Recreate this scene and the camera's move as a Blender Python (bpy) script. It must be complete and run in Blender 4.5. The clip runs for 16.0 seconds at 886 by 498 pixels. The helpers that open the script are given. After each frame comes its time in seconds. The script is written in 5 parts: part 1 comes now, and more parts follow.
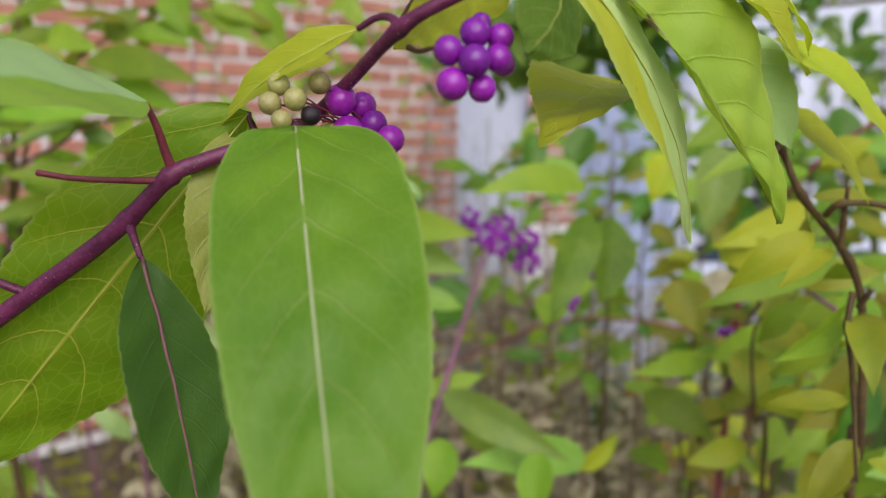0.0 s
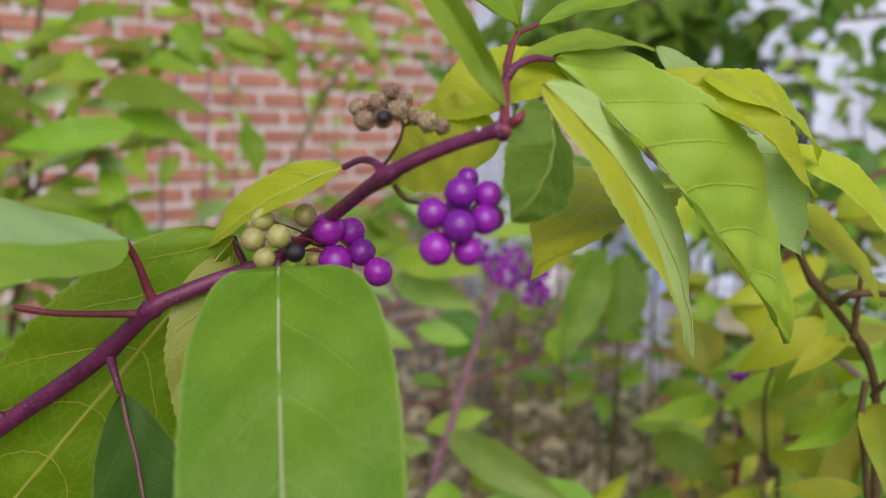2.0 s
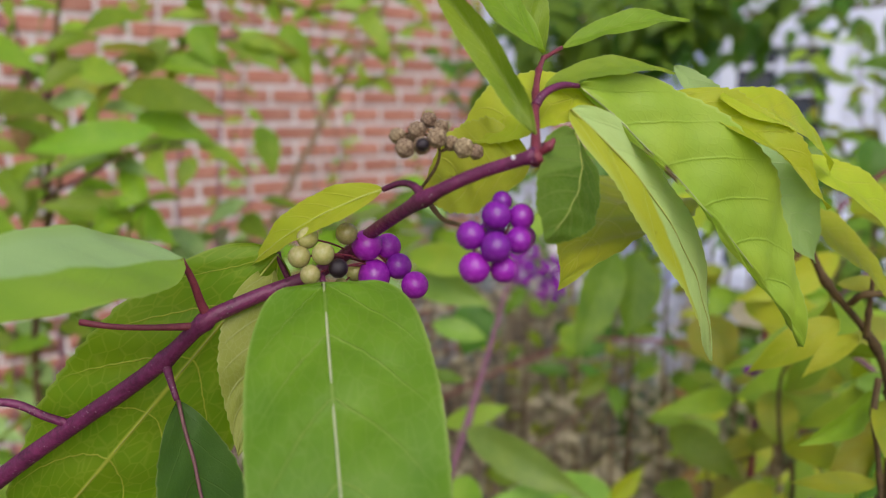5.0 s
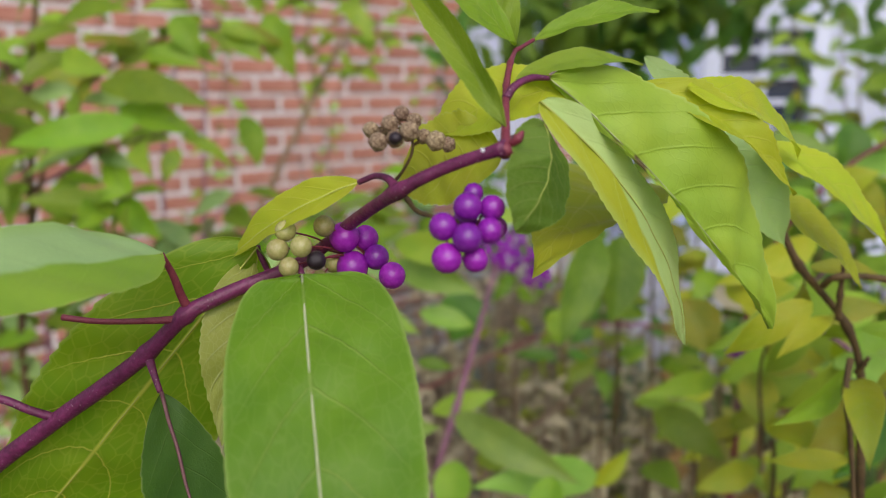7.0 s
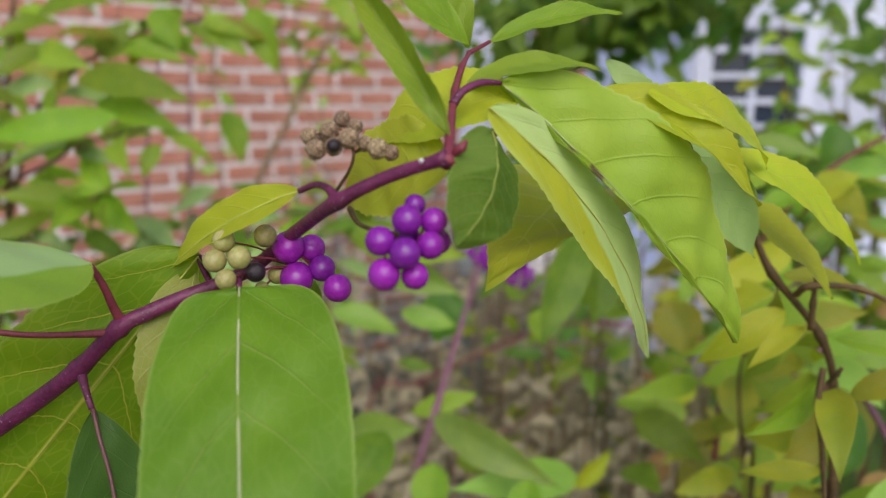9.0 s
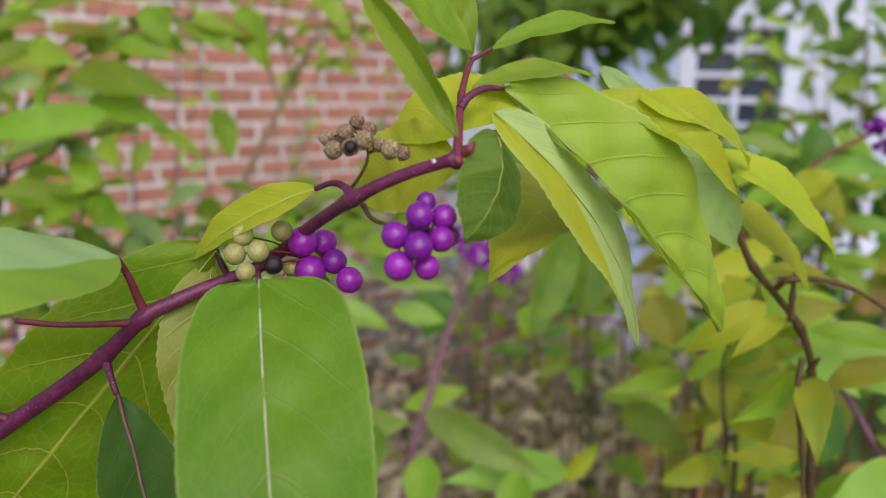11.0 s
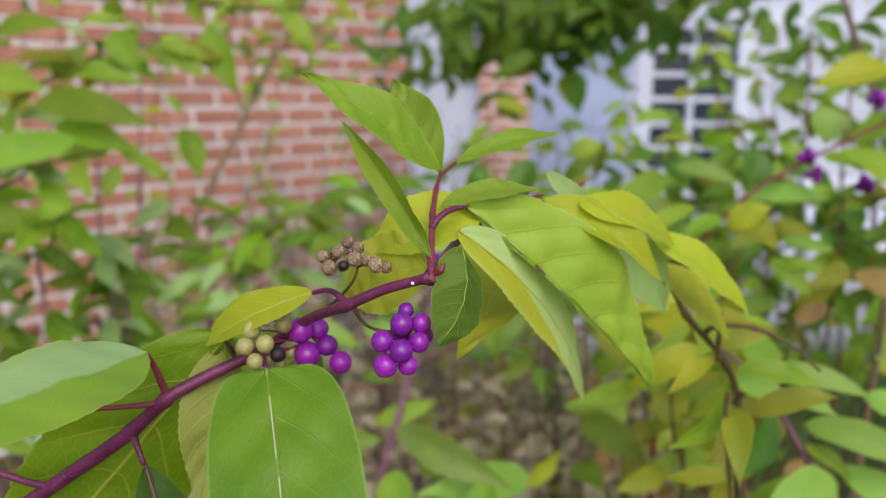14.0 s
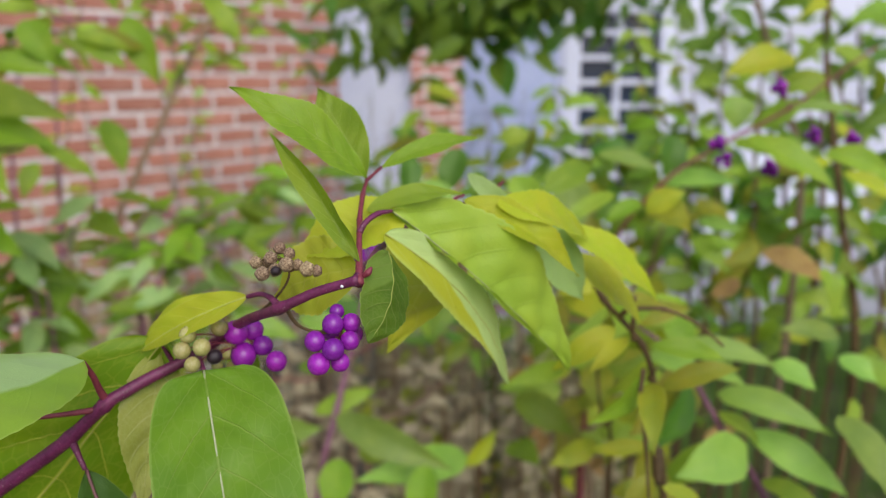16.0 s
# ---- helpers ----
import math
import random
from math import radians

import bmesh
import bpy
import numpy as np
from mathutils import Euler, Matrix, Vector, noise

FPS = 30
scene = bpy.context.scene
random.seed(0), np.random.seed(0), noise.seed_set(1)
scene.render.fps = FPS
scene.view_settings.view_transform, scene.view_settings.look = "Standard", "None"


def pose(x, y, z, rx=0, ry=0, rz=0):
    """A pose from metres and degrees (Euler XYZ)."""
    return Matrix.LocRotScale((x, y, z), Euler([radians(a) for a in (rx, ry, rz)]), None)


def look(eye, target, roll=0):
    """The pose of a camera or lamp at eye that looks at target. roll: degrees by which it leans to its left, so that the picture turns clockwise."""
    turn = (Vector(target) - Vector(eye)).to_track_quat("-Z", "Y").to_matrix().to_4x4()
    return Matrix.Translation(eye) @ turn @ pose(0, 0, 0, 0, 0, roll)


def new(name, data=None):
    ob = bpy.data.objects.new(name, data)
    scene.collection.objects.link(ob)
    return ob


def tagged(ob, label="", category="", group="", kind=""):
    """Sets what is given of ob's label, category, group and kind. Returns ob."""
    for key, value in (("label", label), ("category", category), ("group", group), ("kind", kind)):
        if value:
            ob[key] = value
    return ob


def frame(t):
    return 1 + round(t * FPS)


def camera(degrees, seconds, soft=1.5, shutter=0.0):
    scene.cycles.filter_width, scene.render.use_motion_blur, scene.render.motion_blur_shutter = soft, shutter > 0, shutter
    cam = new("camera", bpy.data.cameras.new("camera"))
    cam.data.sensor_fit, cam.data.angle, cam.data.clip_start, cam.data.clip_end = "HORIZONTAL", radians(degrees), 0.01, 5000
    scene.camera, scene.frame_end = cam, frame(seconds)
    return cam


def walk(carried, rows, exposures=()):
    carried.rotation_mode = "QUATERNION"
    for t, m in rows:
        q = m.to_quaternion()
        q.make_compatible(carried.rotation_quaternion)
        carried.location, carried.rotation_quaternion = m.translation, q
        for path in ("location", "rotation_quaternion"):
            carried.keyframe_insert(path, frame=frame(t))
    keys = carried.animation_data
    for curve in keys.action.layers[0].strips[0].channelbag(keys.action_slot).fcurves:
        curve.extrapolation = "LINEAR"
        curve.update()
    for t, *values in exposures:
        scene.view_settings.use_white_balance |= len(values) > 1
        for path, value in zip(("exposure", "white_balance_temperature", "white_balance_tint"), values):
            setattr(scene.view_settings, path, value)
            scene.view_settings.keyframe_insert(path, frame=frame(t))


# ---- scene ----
cam = camera(67.0, 16.0, soft=1.0)
cam.data.dof.use_dof = True
cam.data.dof.focus_distance = 0.097
cam.data.dof.aperture_fstop = 18.0

# seconds, place, tilt, lean, turn
PATH = [
    (0, -0.0018, 0.0010, 1.1807, 78.88, -0.49, -1.76),
    (0.5, 0.0025, 0.0076, 1.1893, 79.38, -0.09, -0.97),
    (1, 0.0002, 0.0059, 1.1929, 78.89, -1.08, -0.81),
    (1.5, 0.0008, 0.0051, 1.1949, 79.39, -1.11, -0.64),
    (2, 0.0014, 0.0072, 1.1966, 79.46, -0.80, -0.48),
    (2.5, -0.0022, 0.0042, 1.1977, 79.73, -0.85, -0.10),
    (3, -0.0021, 0.0033, 1.1996, 80.04, -0.04, -0.12),
    (3.5, -0.0022, 0.0020, 1.1997, 79.14, -0.94, 0.38),
    (4, -0.0021, 0.0022, 1.1998, 78.74, -0.85, 0.49),
    (6.5, -0.0009, 0.0015, 1.2013, 79.09, 1.25, -0.44),
    (7, 0.0001, 0.0003, 1.2012, 77.82, 0.68, -0.83),
    (7.5, 0.0030, 0.0009, 1.2008, 77.92, 0.51, -1.08),
    (8, 0.0042, 0.0023, 1.2017, 77.99, 0.87, -1.04),
    (8.5, 0.0063, 0.0053, 1.2022, 77.66, 0.44, -1.11),
    (11, 0.0030, -0.0011, 1.2032, 77.26, -0.13, -2.66),
    (11.5, 0.0030, -0.0022, 1.2042, 77.36, -0.28, -2.51),
    (12, 0.0034, -0.0039, 1.2060, 77.09, -0.04, -2.72),
    (12.5, 0.0022, -0.0070, 1.2087, 77.62, 0.92, -2.52),
    (13, 0.0015, -0.0105, 1.2126, 77.56, 0.46, -3.14),
    (13.5, -0.0010, -0.0133, 1.2199, 77.57, 0.82, -3.81),
    (14, 0.0006, -0.0166, 1.2223, 77.02, 0.04, -5.79),
    (14.5, 0.0021, -0.0178, 1.2219, 76.55, -0.35, -7.47),
    (15, 0.0027, -0.0196, 1.2231, 76.25, 0.14, -7.88),
    (15.5, 0.0024, -0.0224, 1.2239, 76.09, 0.44, -10.00),
    (16, 0.0015, -0.0234, 1.2268, 75.66, 0.38, -11.44),
]
walk(cam, [(t, pose(x, y, z, rx, ry, rz)) for t, x, y, z, rx, ry, rz in PATH],
     exposures=[(0, -.04), (1, -.04), (1.6, -.11), (2.2, -.13), (12, -.12), (13, -.08), (16, -.06)])

# ---- light ----
SUN_UP, SUN_TURN = radians(44), radians(172)
world = bpy.data.worlds.new("sky")
scene.world = world
world.use_nodes = True
sky = world.node_tree.nodes.new("ShaderNodeTexSky")
sky.sky_type = "NISHITA"
sky.sun_disc = False
sky.sun_elevation, sky.sun_rotation = SUN_UP, SUN_TURN
sky.air_density, sky.dust_density = 1.0, 3.0
back = world.node_tree.nodes["Background"]
back.inputs["Strength"].default_value = 0.15
world.node_tree.links.new(sky.outputs[0], back.inputs["Color"])
sun = new("sun", bpy.data.lights.new("sun", "SUN"))
sun.data.energy, sun.data.angle, sun.data.color = 1.5, radians(60), (1.0, 0.985, 0.96)
sun.matrix_world = look((math.sin(SUN_TURN) * 5, math.cos(SUN_TURN) * 5, 5 * math.tan(SUN_UP)), (0, 0, 0))


# ---- materials ----
def material(name):
    m = bpy.data.materials.new(name)
    m.use_nodes = True
    t = m.node_tree
    return m, t, t.nodes["Principled BSDF"]


def node(t, kind, **values):
    n = t.nodes.new(kind)
    for key, value in values.items():
        n.inputs[key].default_value = value
    return n


def maths(t, op, a, b=None, c=None):
    n = t.nodes.new("ShaderNodeMath")
    n.operation = op
    for slot, v in zip(n.inputs, (a, b, c)):
        if v is None:
            continue
        if isinstance(v, (int, float)):
            slot.default_value = v
        else:
            t.links.new(v, slot)
    return n.outputs[0]


def blend(t, factor, a, b, mode="MIX"):
    n = t.nodes.new("ShaderNodeMix")
    n.data_type, n.blend_type = "RGBA", mode
    for slot, v in zip((n.inputs[0], n.inputs[6], n.inputs[7]), (factor, a, b)):
        if isinstance(v, (int, float)):
            slot.default_value = v
        elif isinstance(v, tuple):
            slot.default_value = (*v, 1)
        else:
            t.links.new(v, slot)
    return n.outputs[2]


def grains(t, scale, detail=4.0, coords=None):
    n = node(t, "ShaderNodeTexNoise", Scale=scale, Detail=detail)
    t.links.new(coords or t.nodes.new("ShaderNodeTexCoord").outputs["Object"], n.inputs["Vector"])
    return n.outputs["Fac"]


def spread(t, value, low, high):
    n = t.nodes.new("ShaderNodeMapRange")
    n.clamp = True
    t.links.new(value, n.inputs[0])
    n.inputs[1].default_value, n.inputs[2].default_value = low, high
    return n.outputs[0]


def relief(t, bsdf, height, strength, distance):
    n = node(t, "ShaderNodeBump", Strength=strength, Distance=distance)
    t.links.new(height, n.inputs["Height"])
    t.links.new(n.outputs[0], bsdf.inputs["Normal"])


def leaf_material(name, body, edge, vein, see_through=0.4, rough=0.5, veins=7.0, mottle=90.0, vein_show=0.32, other=None, fine=0.86, net_show=0.06, shine=0.5, cell=26.0, scar=False, taper=1.5, vary=1.0):
    m, t, b = material(name)
    uv = t.nodes.new("ShaderNodeUVMap").outputs[0]
    parts = t.nodes.new("ShaderNodeSeparateXYZ")
    t.links.new(uv, parts.inputs[0])
    along, across = parts.outputs[0], parts.outputs[1]
    off = maths(t, "ABSOLUTE", maths(t, "MULTIPLY_ADD", across, 2.0, -1.0))
    wobble = grains(t, 400.0)
    phase = maths(t, "MULTIPLY_ADD", maths(t, "POWER", off, 1.35), -0.22, along)
    phase = maths(t, "MULTIPLY_ADD", wobble, 0.012, phase)
    stripe = maths(t, "ABSOLUTE", maths(t, "MULTIPLY_ADD", maths(t, "FRACT", maths(t, "MULTIPLY", phase, veins)), 2.0, -1.0))
    side = spread(t, stripe, fine, 0.995)
    fade = maths(t, "MULTIPLY", side, spread(t, off, 1.0, 0.55))
    rib = spread(t, off, 0.032, 0.008)
    lines = maths(t, "MAXIMUM", fade, rib)
    cells = node(t, "ShaderNodeTexVoronoi", Scale=cell)
    cells.feature = "DISTANCE_TO_EDGE"
    stretch = node(t, "ShaderNodeMapping")
    stretch.inputs["Scale"].default_value = (1.6, 1.0, 1.0)
    t.links.new(uv, stretch.inputs[0])
    t.links.new(stretch.outputs[0], cells.inputs["Vector"])
    net = spread(t, cells.outputs[0], 0.09, 0.0)
    patch = spread(t, grains(t, mottle, 3.0), 0.38, 0.68)
    own = t.nodes.new("ShaderNodeObjectInfo").outputs["Random"]
    colour = blend(t, patch, body, edge)
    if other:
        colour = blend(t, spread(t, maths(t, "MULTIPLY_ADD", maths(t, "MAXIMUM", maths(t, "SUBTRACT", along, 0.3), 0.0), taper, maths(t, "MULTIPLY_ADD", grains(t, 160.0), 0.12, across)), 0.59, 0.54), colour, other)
    colour = blend(t, maths(t, "MULTIPLY", spread(t, off, 0.7, 1.05), 0.45), colour, edge)
    tint = t.nodes.new("ShaderNodeHueSaturation")
    t.links.new(colour, tint.inputs["Color"])
    t.links.new(maths(t, "MULTIPLY_ADD", own, 0.016 * vary, 0.503 - 0.008 * vary), tint.inputs["Hue"])
    t.links.new(maths(t, "MULTIPLY_ADD", own, 0.3 * vary, 1.0 - 0.15 * vary), tint.inputs["Value"])
    colour = blend(t, maths(t, "MULTIPLY", net, net_show), tint.outputs[0], vein)
    colour = blend(t, maths(t, "MULTIPLY", lines, vein_show), colour, vein)
    colour = blend(t, maths(t, "MULTIPLY", spread(t, off, 0.955, 0.99), 0.28), colour, (0.60, 0.70, 0.24))
    specks = node(t, "ShaderNodeTexVoronoi", Scale=420.0)
    t.links.new(t.nodes.new("ShaderNodeTexCoord").outputs["Object"], specks.inputs["Vector"])
    dots = maths(t, "MULTIPLY", spread(t, specks.outputs["Distance"], 0.16, 0.08), spread(t, grains(t, 60.0), 0.6, 0.72))
    colour = blend(t, maths(t, "MULTIPLY", dots, 0.15), colour, (0.10, 0.07, 0.02))
    if scar:
        reach = maths(t, "MULTIPLY", spread(t, along, 0.18, 0.24), spread(t, along, 0.40, 0.34))
        reach = maths(t, "MULTIPLY", reach, spread(t, across, 0.51, 0.48))
        colour = blend(t, maths(t, "MULTIPLY", reach, spread(t, grains(t, 480.0), 0.5, 0.6)), colour, (0.16, 0.11, 0.05))
    colour = blend(t, maths(t, "MULTIPLY", spread(t, grains(t, 35.0, 3.0), 0.3, 0.7), 0.025), colour, (0.55, 0.62, 0.60))
    t.links.new(colour, b.inputs["Base Color"])
    t.links.new(maths(t, "MULTIPLY_ADD", spread(t, grains(t, 110.0, 3.0), 0.35, 0.65), 0.16, rough - 0.12), b.inputs["Roughness"])
    b.inputs["Specular IOR Level"].default_value = shine
    height = maths(t, "ADD", maths(t, "MULTIPLY", lines, -0.12 - 0.85 * vein_show), maths(t, "MULTIPLY", net, -0.10))
    height = maths(t, "ADD", height, maths(t, "MULTIPLY", grains(t, 900.0), 0.25))
    relief(t, b, height, 0.6, 0.0003)
    glow = t.nodes.new("ShaderNodeBsdfTranslucent")
    t.links.new(blend(t, 1.0, colour, (1.0, 1.0, 0.55), "MULTIPLY"), glow.inputs["Color"])
    mix = t.nodes.new("ShaderNodeMixShader")
    mix.inputs[0].default_value = see_through
    t.links.new(b.outputs[0], mix.inputs[1])
    t.links.new(glow.outputs[0], mix.inputs[2])
    t.links.new(mix.outputs[0], t.nodes["Material Output"].inputs["Surface"])
    return m


def plain(name, a, b2, scale, rough=0.6, bump=0.3, depth=0.0005, detail=6.0, metal=0.0, spec=0.5):
    """A surface of two tones in two sizes of noise, with fine relief."""
    m, t, b = material(name)
    n1, n2 = grains(t, scale, detail), grains(t, scale * 7.0, detail)
    f = spread(t, maths(t, "MULTIPLY_ADD", n2, 0.4, maths(t, "MULTIPLY", n1, 0.6)), 0.35, 0.65)
    own = t.nodes.new("ShaderNodeObjectInfo").outputs["Random"]
    tint = t.nodes.new("ShaderNodeHueSaturation")
    t.links.new(blend(t, f, a, b2), tint.inputs["Color"])
    t.links.new(maths(t, "MULTIPLY_ADD", own, 0.3, 0.85), tint.inputs["Value"])
    t.links.new(tint.outputs[0], b.inputs["Base Color"])
    b.inputs["Roughness"].default_value, b.inputs["Metallic"].default_value = rough, metal
    b.inputs["Specular IOR Level"].default_value = spec
    relief(t, b, n2, bump, depth)
    return m


LEAF_GREEN = leaf_material("leaf_green", (0.125, 0.255, 0.011), (0.195, 0.34, 0.015), (0.33, 0.46, 0.10), mottle=60.0, shine=0.35, vein_show=0.55, fine=0.94, net_show=0.16, cell=15.0)
LEAF_DEEP = leaf_material("leaf_deep", (0.215, 0.41, 0.006), (0.285, 0.46, 0.008), (0.66, 0.70, 0.10), see_through=0.6, vein_show=0.9, fine=0.95, net_show=0.16, cell=15.0)
LEAF_DULL = leaf_material("leaf_dull", (0.11, 0.205, 0.012), (0.16, 0.265, 0.018), (0.30, 0.42, 0.10), vein_show=0.55, other=(0.22, 0.34, 0.05), net_show=0.2, cell=12.0, see_through=0.5, shine=0.25)
LEAF_MID = leaf_material("leaf_mid", (0.25, 0.42, 0.017), (0.33, 0.49, 0.02), (0.44, 0.57, 0.12), vein_show=0.55, fine=0.94, net_show=0.14, cell=18.0)
LEAF_LIME = leaf_material("leaf_lime", (0.31, 0.49, 0.03), (0.39, 0.54, 0.035), (0.24, 0.38, 0.03), vein_show=0.35, fine=0.92, net_show=0.10, cell=18.0)
LEAF_FRONT = leaf_material("leaf_front", (0.26, 0.45, 0.06), (0.33, 0.52, 0.07), (0.36, 0.52, 0.15), see_through=0.3, vein_show=0.2, vary=2.2)
LEAF_SCARRED = leaf_material("leaf_scarred", (0.36, 0.57, 0.045), (0.43, 0.62, 0.05), (0.28, 0.44, 0.04), see_through=0.25, vein_show=0.35, fine=0.92, net_show=0.10, cell=18.0, scar=True)
# dark tree green; on the front branch it also paints one leaf's shade
LEAF_FOREST_SHADE = leaf_material("leaf_forest_shade", (0.055, 0.14, 0.006), (0.08, 0.18, 0.01), (0.14, 0.24, 0.04), vein_show=0.3, fine=0.93)
LEAF_SPRING = leaf_material("leaf_spring", (0.25, 0.42, 0.018), (0.31, 0.47, 0.022), (0.40, 0.55, 0.10), see_through=0.5, vein_show=0.25, vary=2.4)
LEAF_YELLOW = leaf_material("leaf_yellow", (0.50, 0.61, 0.018), (0.58, 0.61, 0.022), (0.66, 0.66, 0.12), see_through=0.4)
LEAF_PALE = leaf_material("leaf_pale", (0.30, 0.47, 0.15), (0.38, 0.53, 0.17), (0.40, 0.55, 0.25), see_through=0.25, rough=0.42)
LEAF_TURNED = leaf_material("leaf_turned", (0.56, 0.77, 0.27), (0.60, 0.79, 0.27), (0.56, 0.72, 0.28), other=(0.54, 0.60, 0.03), vein_show=0.2, see_through=0.25, taper=0.95)
# other: the upper half made paler, sky gloss put into the colour
LEAF_NEAR_GLOSS = leaf_material("leaf_near_gloss", (0.27, 0.44, 0.03), (0.32, 0.48, 0.04), (0.38, 0.52, 0.18), other=(0.42, 0.60, 0.24), vein_show=0.02, net_show=0.0, see_through=0.35, taper=0.2, rough=0.42)
LEAF_DARK = leaf_material("leaf_dark", (0.085, 0.22, 0.014), (0.12, 0.28, 0.018), (0.17, 0.30, 0.06), see_through=0.35)
LEAF_CRINKLED = leaf_material("leaf_crinkled", (0.40, 0.46, 0.07), (0.48, 0.52, 0.11), (0.55, 0.58, 0.24), see_through=0.35, vein_show=0.5, net_show=0.2, cell=14.0)
LEAF_OLIVE = leaf_material("leaf_olive", (0.30, 0.36, 0.015), (0.42, 0.40, 0.015), (0.34, 0.40, 0.12), vary=2.0)
LEAF_TAN = leaf_material("leaf_tan", (0.44, 0.38, 0.24), (0.60, 0.54, 0.37), (0.36, 0.27, 0.16), see_through=0.2, rough=0.75, vein_show=0.3)
LEAF_RUST = leaf_material("leaf_rust", (0.30, 0.17, 0.05), (0.40, 0.25, 0.07), (0.25, 0.12, 0.05), see_through=0.3, rough=0.7)


def bark(name, a, b2, dot, scale, rough):
    """Smooth young bark: two tones, fine streaks and small pale lenticels."""
    m, t, b = material(name)
    place = t.nodes.new("ShaderNodeTexCoord").outputs["Object"]
    f = spread(t, maths(t, "MULTIPLY_ADD", grains(t, scale * 6.0, 4.0), 0.45, maths(t, "MULTIPLY", grains(t, scale, 3.0), 0.55)), 0.36, 0.64)
    spots = node(t, "ShaderNodeTexVoronoi", Scale=1500.0)
    t.links.new(place, spots.inputs["Vector"])
    dots = maths(t, "MULTIPLY", spread(t, spots.outputs["Distance"], 0.26, 0.14), spread(t, grains(t, 300.0), 0.52, 0.62))
    t.links.new(blend(t, maths(t, "MULTIPLY", dots, 0.7), blend(t, f, a, b2), dot), b.inputs["Base Color"])
    b.inputs["Roughness"].default_value = rough
    relief(t, b, maths(t, "ADD", maths(t, "MULTIPLY", dots, 0.6), grains(t, scale * 6.0, 4.0)), 0.7, 0.00025)
    return m


STEM_PURPLE = bark("stem_purple", (0.085, 0.010, 0.045), (0.21, 0.030, 0.115), (0.42, 0.30, 0.34), 260.0, 0.45)
STEM_RED = plain("stem_red", (0.17, 0.02, 0.04), (0.27, 0.05, 0.075), 500.0, 0.5, 0.4, 0.0003)
STEM_BROWN = plain("stem_brown", (0.062, 0.038, 0.013), (0.17, 0.105, 0.038), 260.0, 0.75, 0.6, 0.0006)
STEM_TAN = plain("stem_tan", (0.17, 0.115, 0.07), (0.29, 0.21, 0.13), 200.0, 0.8, 0.6, 0.0006)
STEM_MAUVE = plain("stem_mauve", (0.17, 0.06, 0.11), (0.26, 0.12, 0.17), 240.0, 0.6, 0.4, 0.0004)
RIB = plain("midrib_pale", (0.38, 0.42, 0.22), (0.48, 0.50, 0.30), 700.0, 0.5, 0.2, 0.0002)
RIB_YELLOW = plain("midrib_yellow", (0.42, 0.48, 0.08), (0.52, 0.54, 0.12), 700.0, 0.5, 0.2, 0.0002)
RIB_PURPLE = plain("midrib_purple", (0.14, 0.05, 0.07), (0.22, 0.10, 0.10), 600.0, 0.5, 0.2, 0.0002)


def berry_material(name, a, b2, rough, bump, scale=900.0, under=0.15):
    m, t, b = material(name)
    f = spread(t, grains(t, scale, 3.0), 0.35, 0.7)
    own = t.nodes.new("ShaderNodeObjectInfo").outputs["Random"]
    tint = t.nodes.new("ShaderNodeHueSaturation")
    t.links.new(blend(t, f, a, b2), tint.inputs["Color"])
    t.links.new(maths(t, "MULTIPLY_ADD", own, 0.03, 0.485), tint.inputs["Hue"])
    t.links.new(maths(t, "MULTIPLY_ADD", own, 0.4, 0.8), tint.inputs["Value"])
    t.links.new(tint.outputs[0], b.inputs["Base Color"])
    b.inputs["Roughness"].default_value = rough
    b.inputs["Subsurface Weight"].default_value = under
    b.inputs["Subsurface Radius"].default_value = (0.0012, 0.0004, 0.001)
    relief(t, b, grains(t, scale * 2.0), bump, 0.0002)
    return m


BERRY = berry_material("berry_purple", (0.22, 0.011, 0.32), (0.31, 0.024, 0.42), 0.24, 0.1, 2.5)
BERRY_UNRIPE = berry_material("berry_unripe", (0.32, 0.30, 0.10), (0.42, 0.36, 0.16), 0.25, 0.2, 3.0)
BERRY_BLACK = berry_material("berry_black", (0.012, 0.008, 0.012), (0.03, 0.015, 0.025), 0.35, 0.3, under=0.0)
BERRY_DRY = berry_material("berry_dry", (0.17, 0.10, 0.058), (0.52, 0.39, 0.25), 0.85, 1.0, 3.2, 0.0)


# ---- building blocks ----
def shaped(name, verts, faces, mat, parent=None, label="", uvs=None, smooth=True):
    me = bpy.data.meshes.new(name)
    me.from_pydata([tuple(v) for v in verts], [], faces)
    if uvs is not None:
        layer = me.uv_layers.new(name="UVMap")
        idx = np.zeros(len(me.loops), int)
        me.loops.foreach_get("vertex_index", idx)
        layer.data.foreach_set("uv", np.asarray(uvs, float)[idx].ravel())
    me.polygons.foreach_set("use_smooth", [smooth] * len(me.polygons))
    me.materials.append(mat)
    ob = new(name, me)
    if parent:
        ob.parent = parent
    if label:
        ob["label"] = label
    return ob


def thing(name, place, label, category, group="", kind=""):
    ob = new(name)
    ob.location = place
    ob.empty_display_size = 0.01
    bpy.context.view_layer.update()
    return tagged(ob, label, category, group, kind)


def under(ob, parent):
    """Hang ob, built in world places, under a thing."""
    ob.parent = parent
    if parent.data is None:
        ob.matrix_parent_inverse = Matrix.Translation(-parent.location)
    return ob


